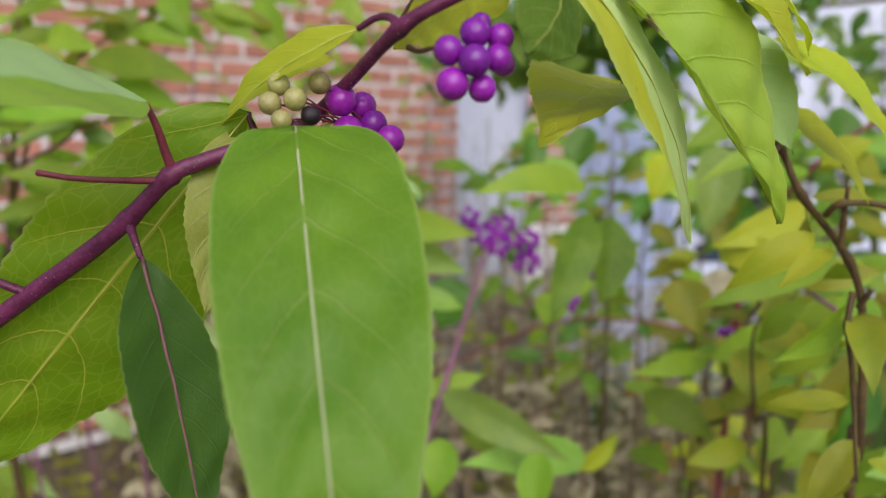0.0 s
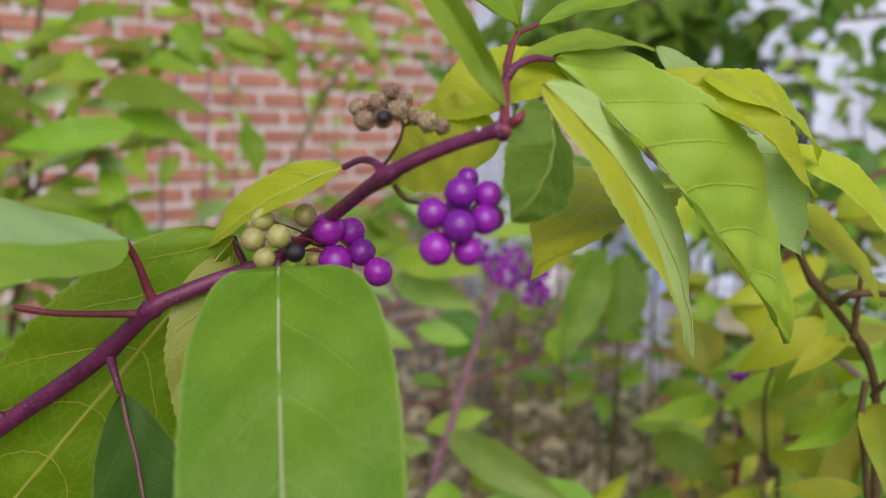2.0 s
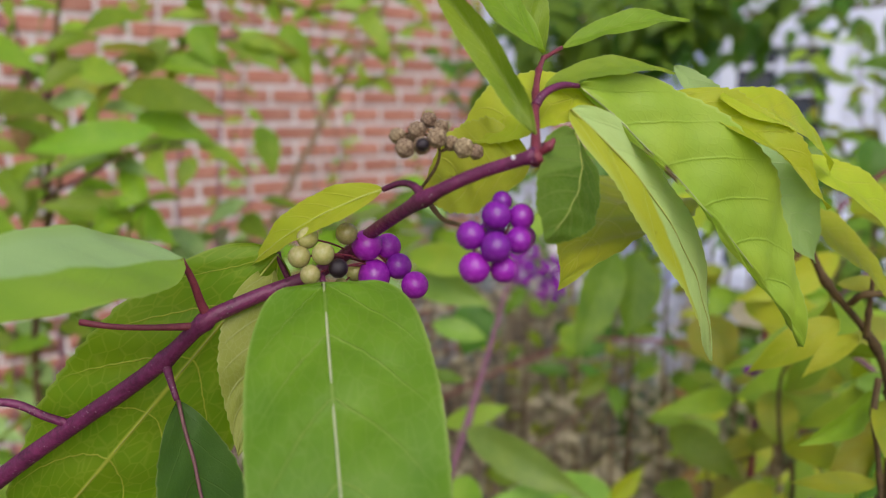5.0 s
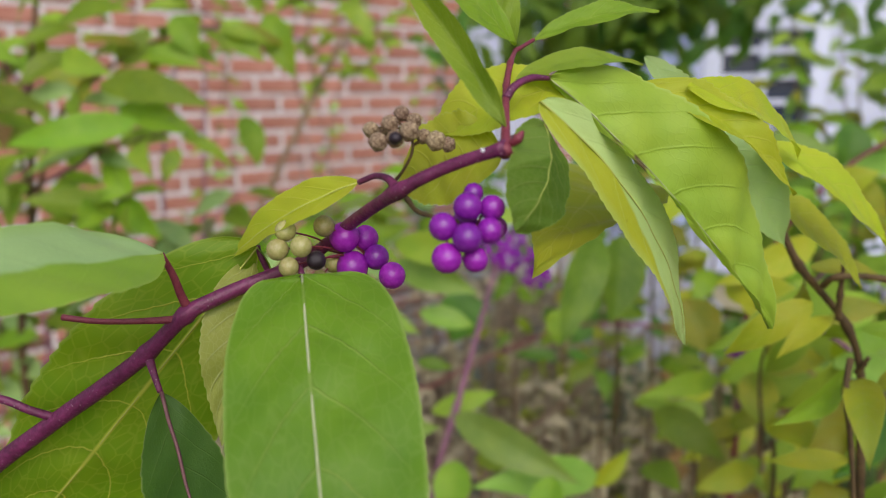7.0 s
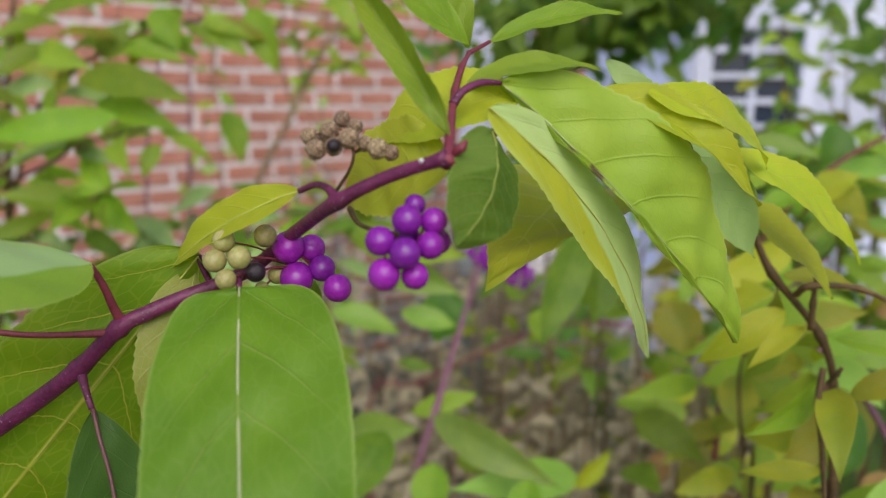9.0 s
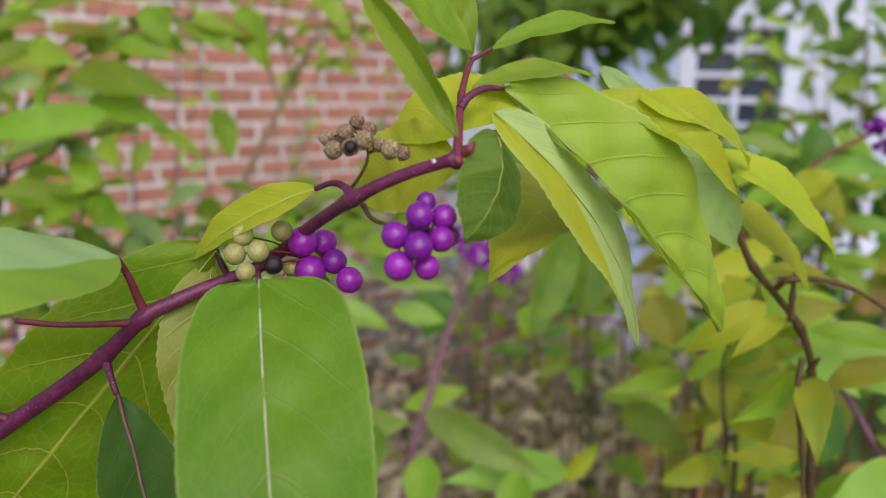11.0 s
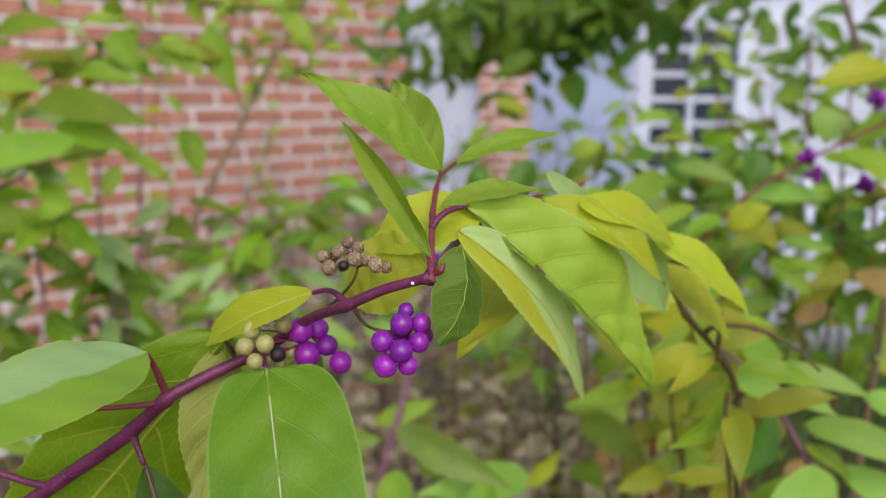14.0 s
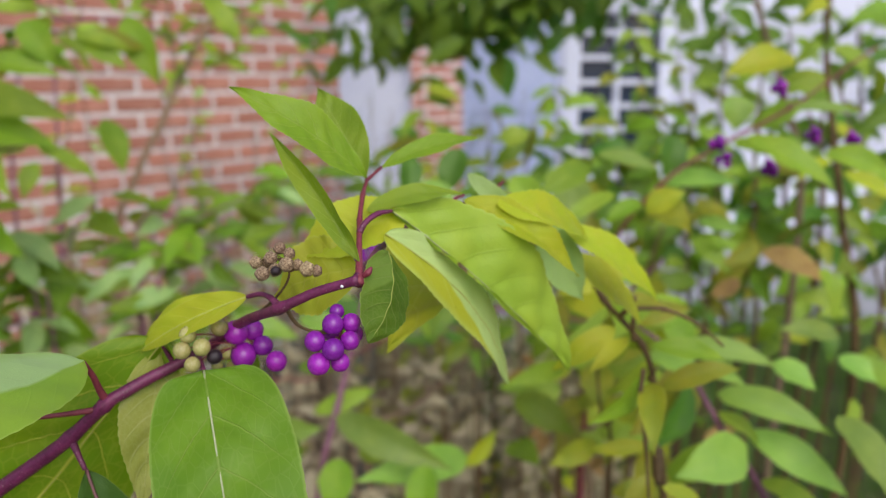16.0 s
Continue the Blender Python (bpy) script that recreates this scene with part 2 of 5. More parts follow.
def glide(points, steps):
    """A smooth line through the points (Catmull-Rom)."""
    p = np.array(points, float)
    p = np.vstack([2 * p[0] - p[1], p, 2 * p[-1] - p[-2]])
    out = []
    for i in range(1, len(p) - 2):
        for s in np.arange(steps) / steps:
            a, b, c, d = p[i - 1], p[i], p[i + 1], p[i + 2]
            out.append(0.5 * (2 * b + (c - a) * s + (2 * a - 5 * b + 4 * c - d) * s**2 + (3 * b - a - 3 * c + d) * s**3))
    out.append(p[-2])
    return np.array(out)


def tube_data(points, radii, sides=8, steps=5, knobs=()):
    line = glide(points, steps)
    n = len(line)
    rad = np.interp(np.arange(n), np.arange(len(points)) * steps, np.asarray(radii, float) * np.ones(len(points)))
    for at, size in knobs:
        rad = rad * (1 + size * np.exp(-(((np.arange(n) / steps - at) / 0.13) ** 2)))
    tang = np.gradient(line, axis=0)
    tang /= np.linalg.norm(tang, axis=1)[:, None] + 1e-12
    side = np.cross(tang, (0.13, -0.9, 0.41))
    side /= np.linalg.norm(side, axis=1)[:, None] + 1e-12
    other = np.cross(tang, side)
    ang = np.arange(sides) * 2 * math.pi / sides
    ring = line[:, None] + rad[:, None, None] * (np.cos(ang)[None, :, None] * side[:, None] + np.sin(ang)[None, :, None] * other[:, None])
    verts = ring.reshape(-1, 3)
    faces = [(i * sides + j, i * sides + (j + 1) % sides, (i + 1) * sides + (j + 1) % sides, (i + 1) * sides + j) for i in range(n - 1) for j in range(sides)]
    faces += [tuple(range(sides))[::-1], tuple((n - 1) * sides + j for j in range(sides))]
    return verts, faces


def tube(name, points, radii, mat, parent, label="", sides=8, steps=5, knobs=()):
    v, f = tube_data(points, radii, sides, steps, knobs)
    return under(shaped(name, v, f, mat, None, label), parent)


def leaf_data(base, tip, width, face, bend=0.08, fold=12.0, sweep=0.0, rows=26, cols=8, teeth=16, blunt=0.75, full=1.0, wave=0.03, seed=0, twist=0.0, drip=0.0, lop=1.0, quilt=0.0, tooth=0.04):
    """A leaf blade: from base to tip, its upper side towards face; bend arches it, fold lifts both halves along the midrib,
    sweep curves it in its plane, twist turns the tip (degrees), drip droops the tip."""
    rnd = np.random.RandomState(seed)
    base, tip, face = (np.array(v, float) for v in (base, tip, face))
    run = tip - base
    length = np.linalg.norm(run)
    run /= length
    up = face - run * (face @ run)
    up /= np.linalg.norm(up)
    left = np.cross(up, run)
    s = np.linspace(0, 1, rows + 1)
    profile = s ** (blunt * 0.9) * (1 - s) ** full * (1 - 0.25 * np.clip((s - 0.6) / 0.4, 0, 1))
    profile /= profile.max()
    saw = np.where((s > 0.18) & (s < 0.97), ((s * teeth) % 1.0 - 0.5) * tooth, 0)
    v = np.linspace(-1, 1, cols + 1)
    ph = rnd.uniform(0, 6.28, 4)
    S, V = np.meshgrid(s, v, indexing="ij")
    half = 0.5 * width * (profile[:, None] + saw[:, None] * (np.abs(V) > 0.99) * np.minimum(1, profile[:, None] * 2))
    half = half * np.where(V < 0, lop, 1.0)
    tw = np.radians(twist) * S
    f = np.radians(fold) * np.clip(S * 4, 0.35, 1)
    x, h = V * half * np.cos(f), np.abs(V) * half * np.sin(f)
    h = h + wave * width * np.abs(V) ** 1.5 * np.sin(S * 13 + ph[0] + (V > 0) * ph[1]) + 0.012 * width * np.sin(S * 31 + V * 5 + ph[2])
    if quilt:
        vein = np.abs(((S - 0.22 * np.abs(V) ** 1.35) * 7 % 1.0) * 2 - 1)
        h = h - quilt * width * 1.4 * vein**3 * np.clip(1.15 - np.abs(V), 0, 1) * np.clip(np.abs(V) * 5, 0, 1)
    x, h = x * np.cos(tw) - h * np.sin(tw), x * np.sin(tw) + h * np.cos(tw)
    arch = 4 * S * (1 - S)
    pts = base + run * (S * length)[..., None] + up * (h + bend * length * arch - drip * length * S**3)[..., None] + left * (x + sweep * length * arch)[..., None]
    n = cols + 1
    faces = [(i * n + j, i * n + j + 1, (i + 1) * n + j + 1, (i + 1) * n + j) for i in range(rows) for j in range(cols)]
    uv = np.stack([S, (V + 1) / 2], -1).reshape(-1, 2)
    mid = pts[:, cols // 2]
    return pts.reshape(-1, 3), faces, uv, mid, up


def leaf(parent, base, tip, width, face, mat, label="", rib=None, rib_size=0.0004, **shape):
    v, f, uv, mid, up = leaf_data(base, tip, width, face, **shape)
    blade = under(shaped("leaf", v, f, mat, None, label, uv), parent)
    if rib:
        line = mid[:: max(1, len(mid) // 9)]
        rv, rf = tube_data(line + up * rib_size * 0.5, np.linspace(1, 0.35, len(line)) * rib_size, 6, 3)
        ob = shaped("midrib", rv, rf, rib)
        under(ob, blade)
    return blade


def ball(radius, rows=10, cols=14, dimple=0.0, lumps=0.0, seed=0, freq=4.5):
    rnd = np.random.RandomState(seed)
    k = rnd.normal(size=(6, 3))
    verts = [(0, 0, radius * (1 - dimple))]
    for i in range(1, rows):
        a = math.pi * i / rows
        for j in range(cols):
            b = 2 * math.pi * j / cols
            d = np.array((math.sin(a) * math.cos(b), math.sin(a) * math.sin(b), math.cos(a)))
            verts.append(d * radius * (1 + lumps * np.sin(freq * k @ d).mean() - dimple * math.exp(-((a / 0.3) ** 2))))
    verts.append((0, 0, -radius))
    end = len(verts) - 1
    faces = [(0, 1 + j, 1 + (j + 1) % cols) for j in range(cols)]
    for i in range(rows - 2):
        for j in range(cols):
            p, q = 1 + i * cols + j, 1 + i * cols + (j + 1) % cols
            faces.append((p, p + cols, q + cols, q))
    o = 1 + (rows - 2) * cols
    faces += [(o + j, end, o + (j + 1) % cols) for j in range(cols)]
    return verts, faces


BALLS = {}


def berry(parent, place, radius, mat, aim=(0, -0.6, -0.8), name="berry", label="", lumps=0.0, rows=12):
    """One berry as a part; berries that look alike share a mesh."""
    key = (mat.name, lumps, rows)
    if key not in BALLS:
        me = bpy.data.meshes.new(name)
        v, f = ball(1.0, rows, rows + 4, 0.06, lumps, 3)
        me.from_pydata([tuple(p) for p in v], [], f)
        me.polygons.foreach_set("use_smooth", [True] * len(me.polygons))
        me.materials.append(mat)
        BALLS[key] = me
    ob = new(name, BALLS[key])
    turn = Vector(aim).to_track_quat("Z", "Y").to_matrix().to_4x4()
    root = parent.location if parent.data is None else Vector((0, 0, 0))
    ob.parent = parent
    ob.matrix_basis = Matrix.Translation(Vector(place) - root) @ turn @ Matrix.Diagonal((radius, radius * 0.97, radius * 1.02, 1))
    if label:
        ob["label"] = label
    return ob


SEED = [100]


def lf(parent, base, tip, width, mat, face=None, **shape):
    """A leaf of the shrubs behind: coarser, its side and arch varied by a running seed."""
    SEED[0] += 1
    r = random.Random(SEED[0])
    face = face or (r.uniform(-.45, .45), -.8, r.uniform(.3, .75))
    shape = {"bend": r.uniform(.04, .12), "fold": r.uniform(6, 22), "rows": 16, "cols": 6, "teeth": 13, "seed": SEED[0], "sweep": r.uniform(-.04, .04),
             "blunt": r.uniform(.68, .9)} | shape
    return leaf(parent, base, tip, width, face, mat, **shape)


def rooted(points, way=(0.03, 0.05)):
    """The stem carried down from its last point to the ground."""
    x, y, z = points[-1]
    return [*points, (x + way[0] * .5, y + way[1] * .5, z * .5), (x + way[0], y + way[1], -.01)]


def foliage(parent, points, first, last, count, size, mats, drop=.35, spin=0.0, wide=.42, lean=-.35):
    """Leaves in pairs along a stem between two shares of its length."""
    SEED[0] += 1
    r = random.Random(SEED[0])
    line = glide(points, 8)
    for k in range(count):
        s = first + (last - first) * (k + r.uniform(-.2, .2)) / max(1, count - 1)
        at = Vector(line[min(len(line) - 2, max(0, int(s * (len(line) - 1))))])
        run = Vector(line[min(len(line) - 1, max(1, int(s * (len(line) - 1)) + 1))]) - Vector(line[min(len(line) - 2, max(0, int(s * (len(line) - 1))))])
        run.normalize()
        a = spin + k * 1.57 + r.uniform(-.9, .9)
        side = Vector((math.cos(a) * 1.3, math.sin(a) * .7 + lean * .4, 0))
        way = (side + run * r.uniform(0, .7) + Vector((0, 0, r.uniform(-drop * 2.4, drop * 1.2)))).normalized()
        n = size * r.uniform(.65, 1.15)
        base = at + way * n * .12
        lf(parent, base, at + way * n * 1.12, n * wide * r.uniform(.85, 1.15), r.choice(mats), (r.uniform(-.7, .7), r.uniform(-1, -.3), r.uniform(.3, .9)), drip=r.uniform(0, .2))


def bunch(parent, stalk, centre, spread_by, count, size, mat=None):
    """Berries packed round a stalk's end."""
    SEED[0] += 1
    r = random.Random(SEED[0])
    c = Vector(centre)
    for k in range(count):
        a, h = k * 2.4, (k + .5) / count * 2 - 1
        d = Vector((math.cos(a) * math.sqrt(1 - h * h) * spread_by[0], math.sin(a) * math.sqrt(1 - h * h) * spread_by[1], h * spread_by[2]))
        berry(stalk, c + d * r.uniform(.7, 1), size * r.uniform(.42, .55), mat or BERRY, rows=8)


# ---- the branch in front ----
hero = thing("beautyberry_branch", (-0.0051, 0.0880, 1.1899), "arching purple beautyberry branch with lime leaves and violet berries", "branch")
tube("stem", [(-0.0830, 0.0940, 1.1352), (-0.0690, 0.0945, 1.1470), (-0.0565, 0.0940, 1.1560), (-0.0485, 0.0932, 1.1615), (-0.0415, 0.0918, 1.1668), (-0.0350, 0.0907, 1.1728), (-0.0315, 0.0920, 1.1745), (-0.0283, 0.0935, 1.1757), (-0.0192, 0.0965, 1.1790),
              (-0.0118, 0.0930, 1.1850), (-0.0044, 0.0825, 1.1908), (0.0018, 0.0800, 1.1940), (0.0083, 0.0775, 1.1963)],
     [.0014, .0014, .0013, .0013, .0012, .0011, .0011, .00105, .00098, .0009, .00085, .00078, .00074], STEM_PURPLE, hero,
     knobs=((4, .2), (5, .3), (10, .35), (12, .3)), sides=12, steps=8)
tube("stem", [(0.0081, 0.0782, 1.1965), (0.0106, 0.0844, 1.1970), (0.0147, 0.0949, 1.1980), (0.0236, 0.1086, 1.2001)], [.00075, .0007, .0007, .0007], STEM_PURPLE, hero, sides=10)
tube("stem", [(0.0235, 0.1082, 1.2001), (0.0331, 0.1101, 1.2011), (0.0397, 0.1115, 1.1994), (0.0456, 0.1116, 1.1938), (0.0579, 0.1252, 1.1849),
              (0.0762, 0.1461, 1.1751), (0.0832, 0.1478, 1.1643), (0.0965, 0.1484, 1.1490), (0.1021, 0.1489, 1.1331), (0.1036, 0.1467, 1.1043), (0.1418, 0.1855, 0.9703), (0.1450, 0.0120, 0.0412)],
     [.0006, .0007, .0007, .0007, .0008, .0008, .0008, .0008, .0009, .0011, .0016, .0026], STEM_BROWN, hero,
     "woody brown lower stem", knobs=((1, .3), (3, .5), (5, .6), (6, .5), (7, .6), (8, .4)), sides=10, steps=6)
for path in ([(0.0729, 0.1435, 1.1724), (0.0744, 0.1428, 1.1764), (0.0730, 0.1422, 1.1803)], [(0.0874, 0.1449, 1.1602), (0.0881, 0.1409, 1.1633), (0.0982, 0.1404, 1.1628), (0.1084, 0.1390, 1.1579), (0.1160, 0.1372, 1.1512)],
             [(0.0915, 0.1445, 1.1524), (0.0903, 0.1429, 1.1587), (0.0896, 0.1417, 1.1670)], [(0.0978, 0.1451, 1.1391), (0.0980, 0.1434, 1.1419), (0.0982, 0.1423, 1.1438)], [(0.0960, 0.1452, 1.1426), (0.0938, 0.1421, 1.1354), (0.0948, 0.1391, 1.1224), (0.0952, 0.1345, 1.1017)]):
    tube("twig", path, np.linspace(.0008, .0004, len(path)), STEM_BROWN, hero, sides=7, knobs=((1, .4), (2, .4)))
tube("shoot", [(0.0083, 0.0772, 1.1956), (0.0089, 0.0830, 1.1998), (0.0096, 0.0890, 1.2034), (0.0108, 0.0955, 1.2066), (0.0121, 0.1003, 1.2088)],
     [.0007, .0005, .00045, .0004, .0003], STEM_RED, hero, "upright reddish side shoot", knobs=((0, .3), (2, .25), (3, .4)), steps=6)
# bare leaf stalks
tube("petiole", [(-0.0354, 0.0906, 1.1722), (-0.0415, 0.0896, 1.1723), (-0.0468, 0.0890, 1.1726), (-0.0512, 0.0888, 1.1733)], [.0006, .00042, .0004, .00045], STEM_RED, hero)
tube("petiole", [(-0.0347, 0.0910, 1.1735), (-0.0352, 0.0902, 1.1757), (-0.0356, 0.0890, 1.1790), (-0.0364, 0.0878, 1.1822)], [.0007, .0006, .0005, .0004], STEM_RED, hero)
tube("petiole", [(-0.0570, 0.0940, 1.1558), (-0.0605, 0.0930, 1.1578), (-0.0640, 0.0925, 1.1598), (-0.0700, 0.0920, 1.1606)], [.0007, .0006, .0006, .0005], STEM_PURPLE, hero)
tube("petiole", [(-0.0412, 0.0915, 1.1662), (-0.0400, 0.0898, 1.1645), (-0.0388, 0.0885, 1.1622)], [.0007, .0005, .0004], STEM_PURPLE, hero)
tube("petiole", [(-0.0046, 0.0826, 1.1912), (-0.0056, 0.0838, 1.1922), (-0.0074, 0.0858, 1.1924), (-0.0097, 0.0880, 1.1914)], [.0007, .0005, .0004, .0004], STEM_PURPLE, hero)
tube("petiole", [(0.0092, 0.0862, 1.2018), (0.0105, 0.0872, 1.2034), (0.0128, 0.0890, 1.2044), (0.0154, 0.0907, 1.2044)], [.0006, .0005, .0005, .0003], STEM_PURPLE, hero)
tube("petiole", [(0.0119, 0.1000, 1.2086), (0.0132, 0.1012, 1.2093), (0.0151, 0.1035, 1.2104)], [.0004, .0003, .0003], STEM_RED, hero)
tube("bud", [(0.0090, 0.0782, 1.1966), (0.0098, 0.0778, 1.1973), (0.0104, 0.0780, 1.1981)], [.0004, .0006, .0002], STEM_RED, hero, "reddish leaf bud")
tube("petiole", [(-0.0205, 0.0975, 1.1778), (-0.0189, 0.0910, 1.1797), (-0.0176, 0.0866, 1.1793)], [.0005, .0005, .0004], STEM_PURPLE, hero)
tube("petiole", [(-0.0244, 0.0974, 1.1763), (-0.0258, 0.0971, 1.1799), (-0.0260, 0.0974, 1.1812)], [.0005, .0004, .0003], STEM_PURPLE, hero)
tube("petiole", [(0.0279, 0.0985, 1.2007), (0.0286, 0.1012, 1.2038), (0.0318, 0.1060, 1.2040)], [.0005, .0004, .0003], STEM_RED, hero)
tube("petiole", [(0.0403, 0.1146, 1.1992), (0.0401, 0.1162, 1.2019), (0.0442, 0.1197, 1.2044)], [.0005, .0004, .0003], STEM_RED, hero)
tube("petiole", [(0.0456, 0.1223, 1.1969), (0.0459, 0.1228, 1.1994), (0.0474, 0.1251, 1.2005)], [.0005, .0004, .0003], STEM_RED, hero)
# leaves along the branch
leaf(hero, (-0.0176, 0.0866, 1.1793), (-0.0066, 0.0432, 1.1337), 0.0238, (0.08, -.7, 0.7), LEAF_GREEN, "broad hanging green leaf with a pale midrib", RIB, .00018,
     bend=.10, fold=5, blunt=.25, full=.6, lop=.80, rows=136, cols=16, teeth=34, seed=1, wave=.012, quilt=.032, tooth=.014)
leaf(hero, (-0.0363, 0.0879, 1.1823), (-0.0530, 0.0500, 1.1842), .0128, (0.1, -.8, .6), LEAF_NEAR_GLOSS, "green leaf leaning forward, out of focus, sky gloss coloured into its upper half", bend=.03, fold=8, blunt=.7, rows=40, seed=2)
leaf(hero, (-0.0260, 0.0974, 1.1811), (-0.0750, 0.1009, 1.1249), 0.0278, (0.25, -1, 0.1), LEAF_DEEP, "large lime leaf with yellow veins", RIB_YELLOW, .00013,
     bend=.04, fold=-8, blunt=.6, full=.7, rows=96, cols=16, teeth=24, seed=3, quilt=.03)
leaf(hero, (-0.0270, 0.0985, 1.1790), (-0.0300, 0.0860, 1.1550), 0.0115, (0.3, -1, 0.2), LEAF_CRINKLED, "crinkled pale yellow leaf behind the stem", RIB_YELLOW, .00012, bend=.01, fold=14, rows=80, cols=12, teeth=18, seed=4, quilt=.03, tooth=.05, wave=.05)
leaf(hero, (-0.0388, 0.0885, 1.1622), (-0.0278, 0.0740, 1.1290), 0.0138, (0.75, -.65, -.2), LEAF_FOREST_SHADE, "green leaf with its shade put into a darker colour", RIB_PURPLE, .0003,
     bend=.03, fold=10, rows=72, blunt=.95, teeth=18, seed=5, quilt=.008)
leaf(hero, (-0.0097, 0.0880, 1.1914), (-0.0309, 0.0985, 1.1785), 0.0068, (-.1, -.75, .7), LEAF_YELLOW, "", RIB_YELLOW, .00015, bend=.07, fold=20, rows=64, cols=10, teeth=16, seed=6, quilt=.01)
leaf(hero, (-0.0142, 0.0969, 1.1886), (-0.0305, 0.1042, 1.1796), 0.0052, (-.2, -.7, .7), LEAF_YELLOW, bend=.1, fold=16, rows=48, seed=26, teeth=12, quilt=.01)
leaf(hero, (-0.0130, 0.1037, 1.1771), (-0.0119, 0.1037, 1.1671), 0.0055, (0, -1, .2), LEAF_GREEN, seed=7)
leaf(hero, (0.0088, 0.0871, 1.1955), (-0.0057, 0.0929, 1.1896), 0.0151, (0.05, -.75, .7), LEAF_YELLOW, "yellowing leaf behind the stem", bend=.1, fold=10, rows=72, cols=10, teeth=18, quilt=.012, tooth=.06, seed=8)
leaf(hero, (0.0180, 0.0925, 1.2030), (-0.0020, 0.0938, 1.1958), 0.0125, (-.1, -.65, .75), LEAF_YELLOW, bend=.1, fold=14, rows=72, cols=10, teeth=18, quilt=.012, tooth=.06, seed=9)
# the side shoot's leaves
leaf(hero, (0.0086, 0.0800, 1.1985), (-0.0046, 0.0910, 1.2185), 0.0054, (-.5, -.7, .5), LEAF_MID, bend=.03, fold=46, rows=80, cols=10, teeth=20, quilt=.03, wave=.06, seed=10, sweep=-.03, blunt=1.0)
leaf(hero, (0.0118, 0.0985, 1.2092), (-0.0104, 0.0930, 1.2255), 0.0091, (0.1, -.75, .65), LEAF_MID, bend=.07, fold=16, rows=88, cols=12, teeth=22, quilt=.03, wave=.05, tooth=.06, blunt=1.1, seed=11)
leaf(hero, (0.0122, 0.0995, 1.2096), (0.0040, 0.1090, 1.2250), 0.0090, (-.3, -.85, .4), LEAF_MID, bend=.05, fold=14, rows=80, cols=10, teeth=20, quilt=.03, wave=.05, seed=12, blunt=1.1)
leaf(hero, (0.0151, 0.1035, 1.2104), (0.0356, 0.1095, 1.2150), 0.0048, (-.1, -.7, .7), LEAF_MID, bend=.08, fold=18, rows=80, cols=10, teeth=20, quilt=.03, wave=.05, tooth=.08, seed=13, blunt=1.0)
leaf(hero, (0.0152, 0.0905, 1.2046), (0.0548, 0.1040, 1.1646), 0.0250, (.0, -.82, .55), LEAF_SCARRED, "long lime leaf with sunken veins and a brown scar", RIB, .0001,
     bend=.06, fold=8, rows=104, cols=16, quilt=.024, tooth=.035, teeth=26, blunt=.7, full=.85, seed=14, lop=.07, sweep=0)
leaf(hero, (0.0136, 0.0862, 1.2014), (0.0426, 0.1085, 1.1605), 0.0115, (-.05, -.75, .65), LEAF_TURNED, "folded leaf, half yellow and half pale, with a saw-toothed edge", RIB_YELLOW, .00012,
     bend=.06, fold=-9, rows=104, cols=16, quilt=.02, tooth=.06, teeth=26, blunt=.55, full=.75, seed=15, lop=.72, sweep=.05, wave=.04)
leaf(hero, (0.0138, 0.0845, 1.1988), (0.0090, 0.0735, 1.1872), 0.0112, (.25, -.9, -.2), LEAF_DULL, "dull green curled leaf underside", RIB_YELLOW, .00008, bend=.1, fold=-14, rows=64, cols=12, quilt=.014, teeth=16, seed=16, blunt=.7, full=.7, sweep=.08)
leaf(hero, (0.0365, 0.1330, 1.1870), (0.0140, 0.0930, 1.1772), 0.0250, (-.2, -.75, .65), LEAF_YELLOW, bend=.06, fold=12, rows=72, cols=10, teeth=18, quilt=.012, tooth=.05, seed=17, blunt=.6, full=1.1)
leaf(hero, (0.0112, 0.0925, 1.2043), (0.0290, 0.0950, 1.2062), 0.0050, (0, -.55, .85), LEAF_LIME, bend=.1, fold=12, rows=72, cols=10, teeth=18, quilt=.014, tooth=.06, seed=18)
leaf(hero, (0.0305, 0.1010, 1.2039), (0.0545, 0.1000, 1.1872), 0.0085, (.2, -.75, .65), LEAF_YELLOW, "yellow-green leaf with curled toothed edge", bend=.1, fold=28, rows=92, cols=12, seed=19, teeth=23, quilt=.03, tooth=.1, wave=.06)
leaf(hero, (0.0367, 0.0987, 1.2032), (0.0623, 0.1142, 1.1911), 0.0090, (.1, -.7, .7), LEAF_YELLOW, bend=.1, fold=12, rows=72, seed=20, teeth=18, tooth=.08, quilt=.02)
leaf(hero, (0.0328, 0.1072, 1.2081), (0.0468, 0.1068, 1.1948), 0.0047, (-.2, -.85, .5), LEAF_PALE, "narrow pale leaf with a saw-toothed edge", bend=.03, fold=20, rows=64, teeth=16, tooth=.14, seed=21)
leaf(hero, (0.0490, 0.1179, 1.1956), (0.0645, 0.1197, 1.1748), 0.0128, (-.1, -.8, .6), LEAF_PALE, bend=.05, fold=14, rows=36, seed=22)
leaf(hero, (0.0570, 0.1154, 1.1942), (0.0835, 0.1190, 1.1734), 0.0093, (.2, -.7, .7), LEAF_YELLOW, bend=.08, fold=12, rows=72, seed=23, teeth=18, tooth=.08, quilt=.015)
leaf(hero, (0.0630, 0.1286, 1.1839), (0.0832, 0.1250, 1.1653), 0.0110, (.1, -.5, .85), LEAF_YELLOW, bend=.08, fold=10, rows=72, seed=24, teeth=18, tooth=.07, quilt=.015)

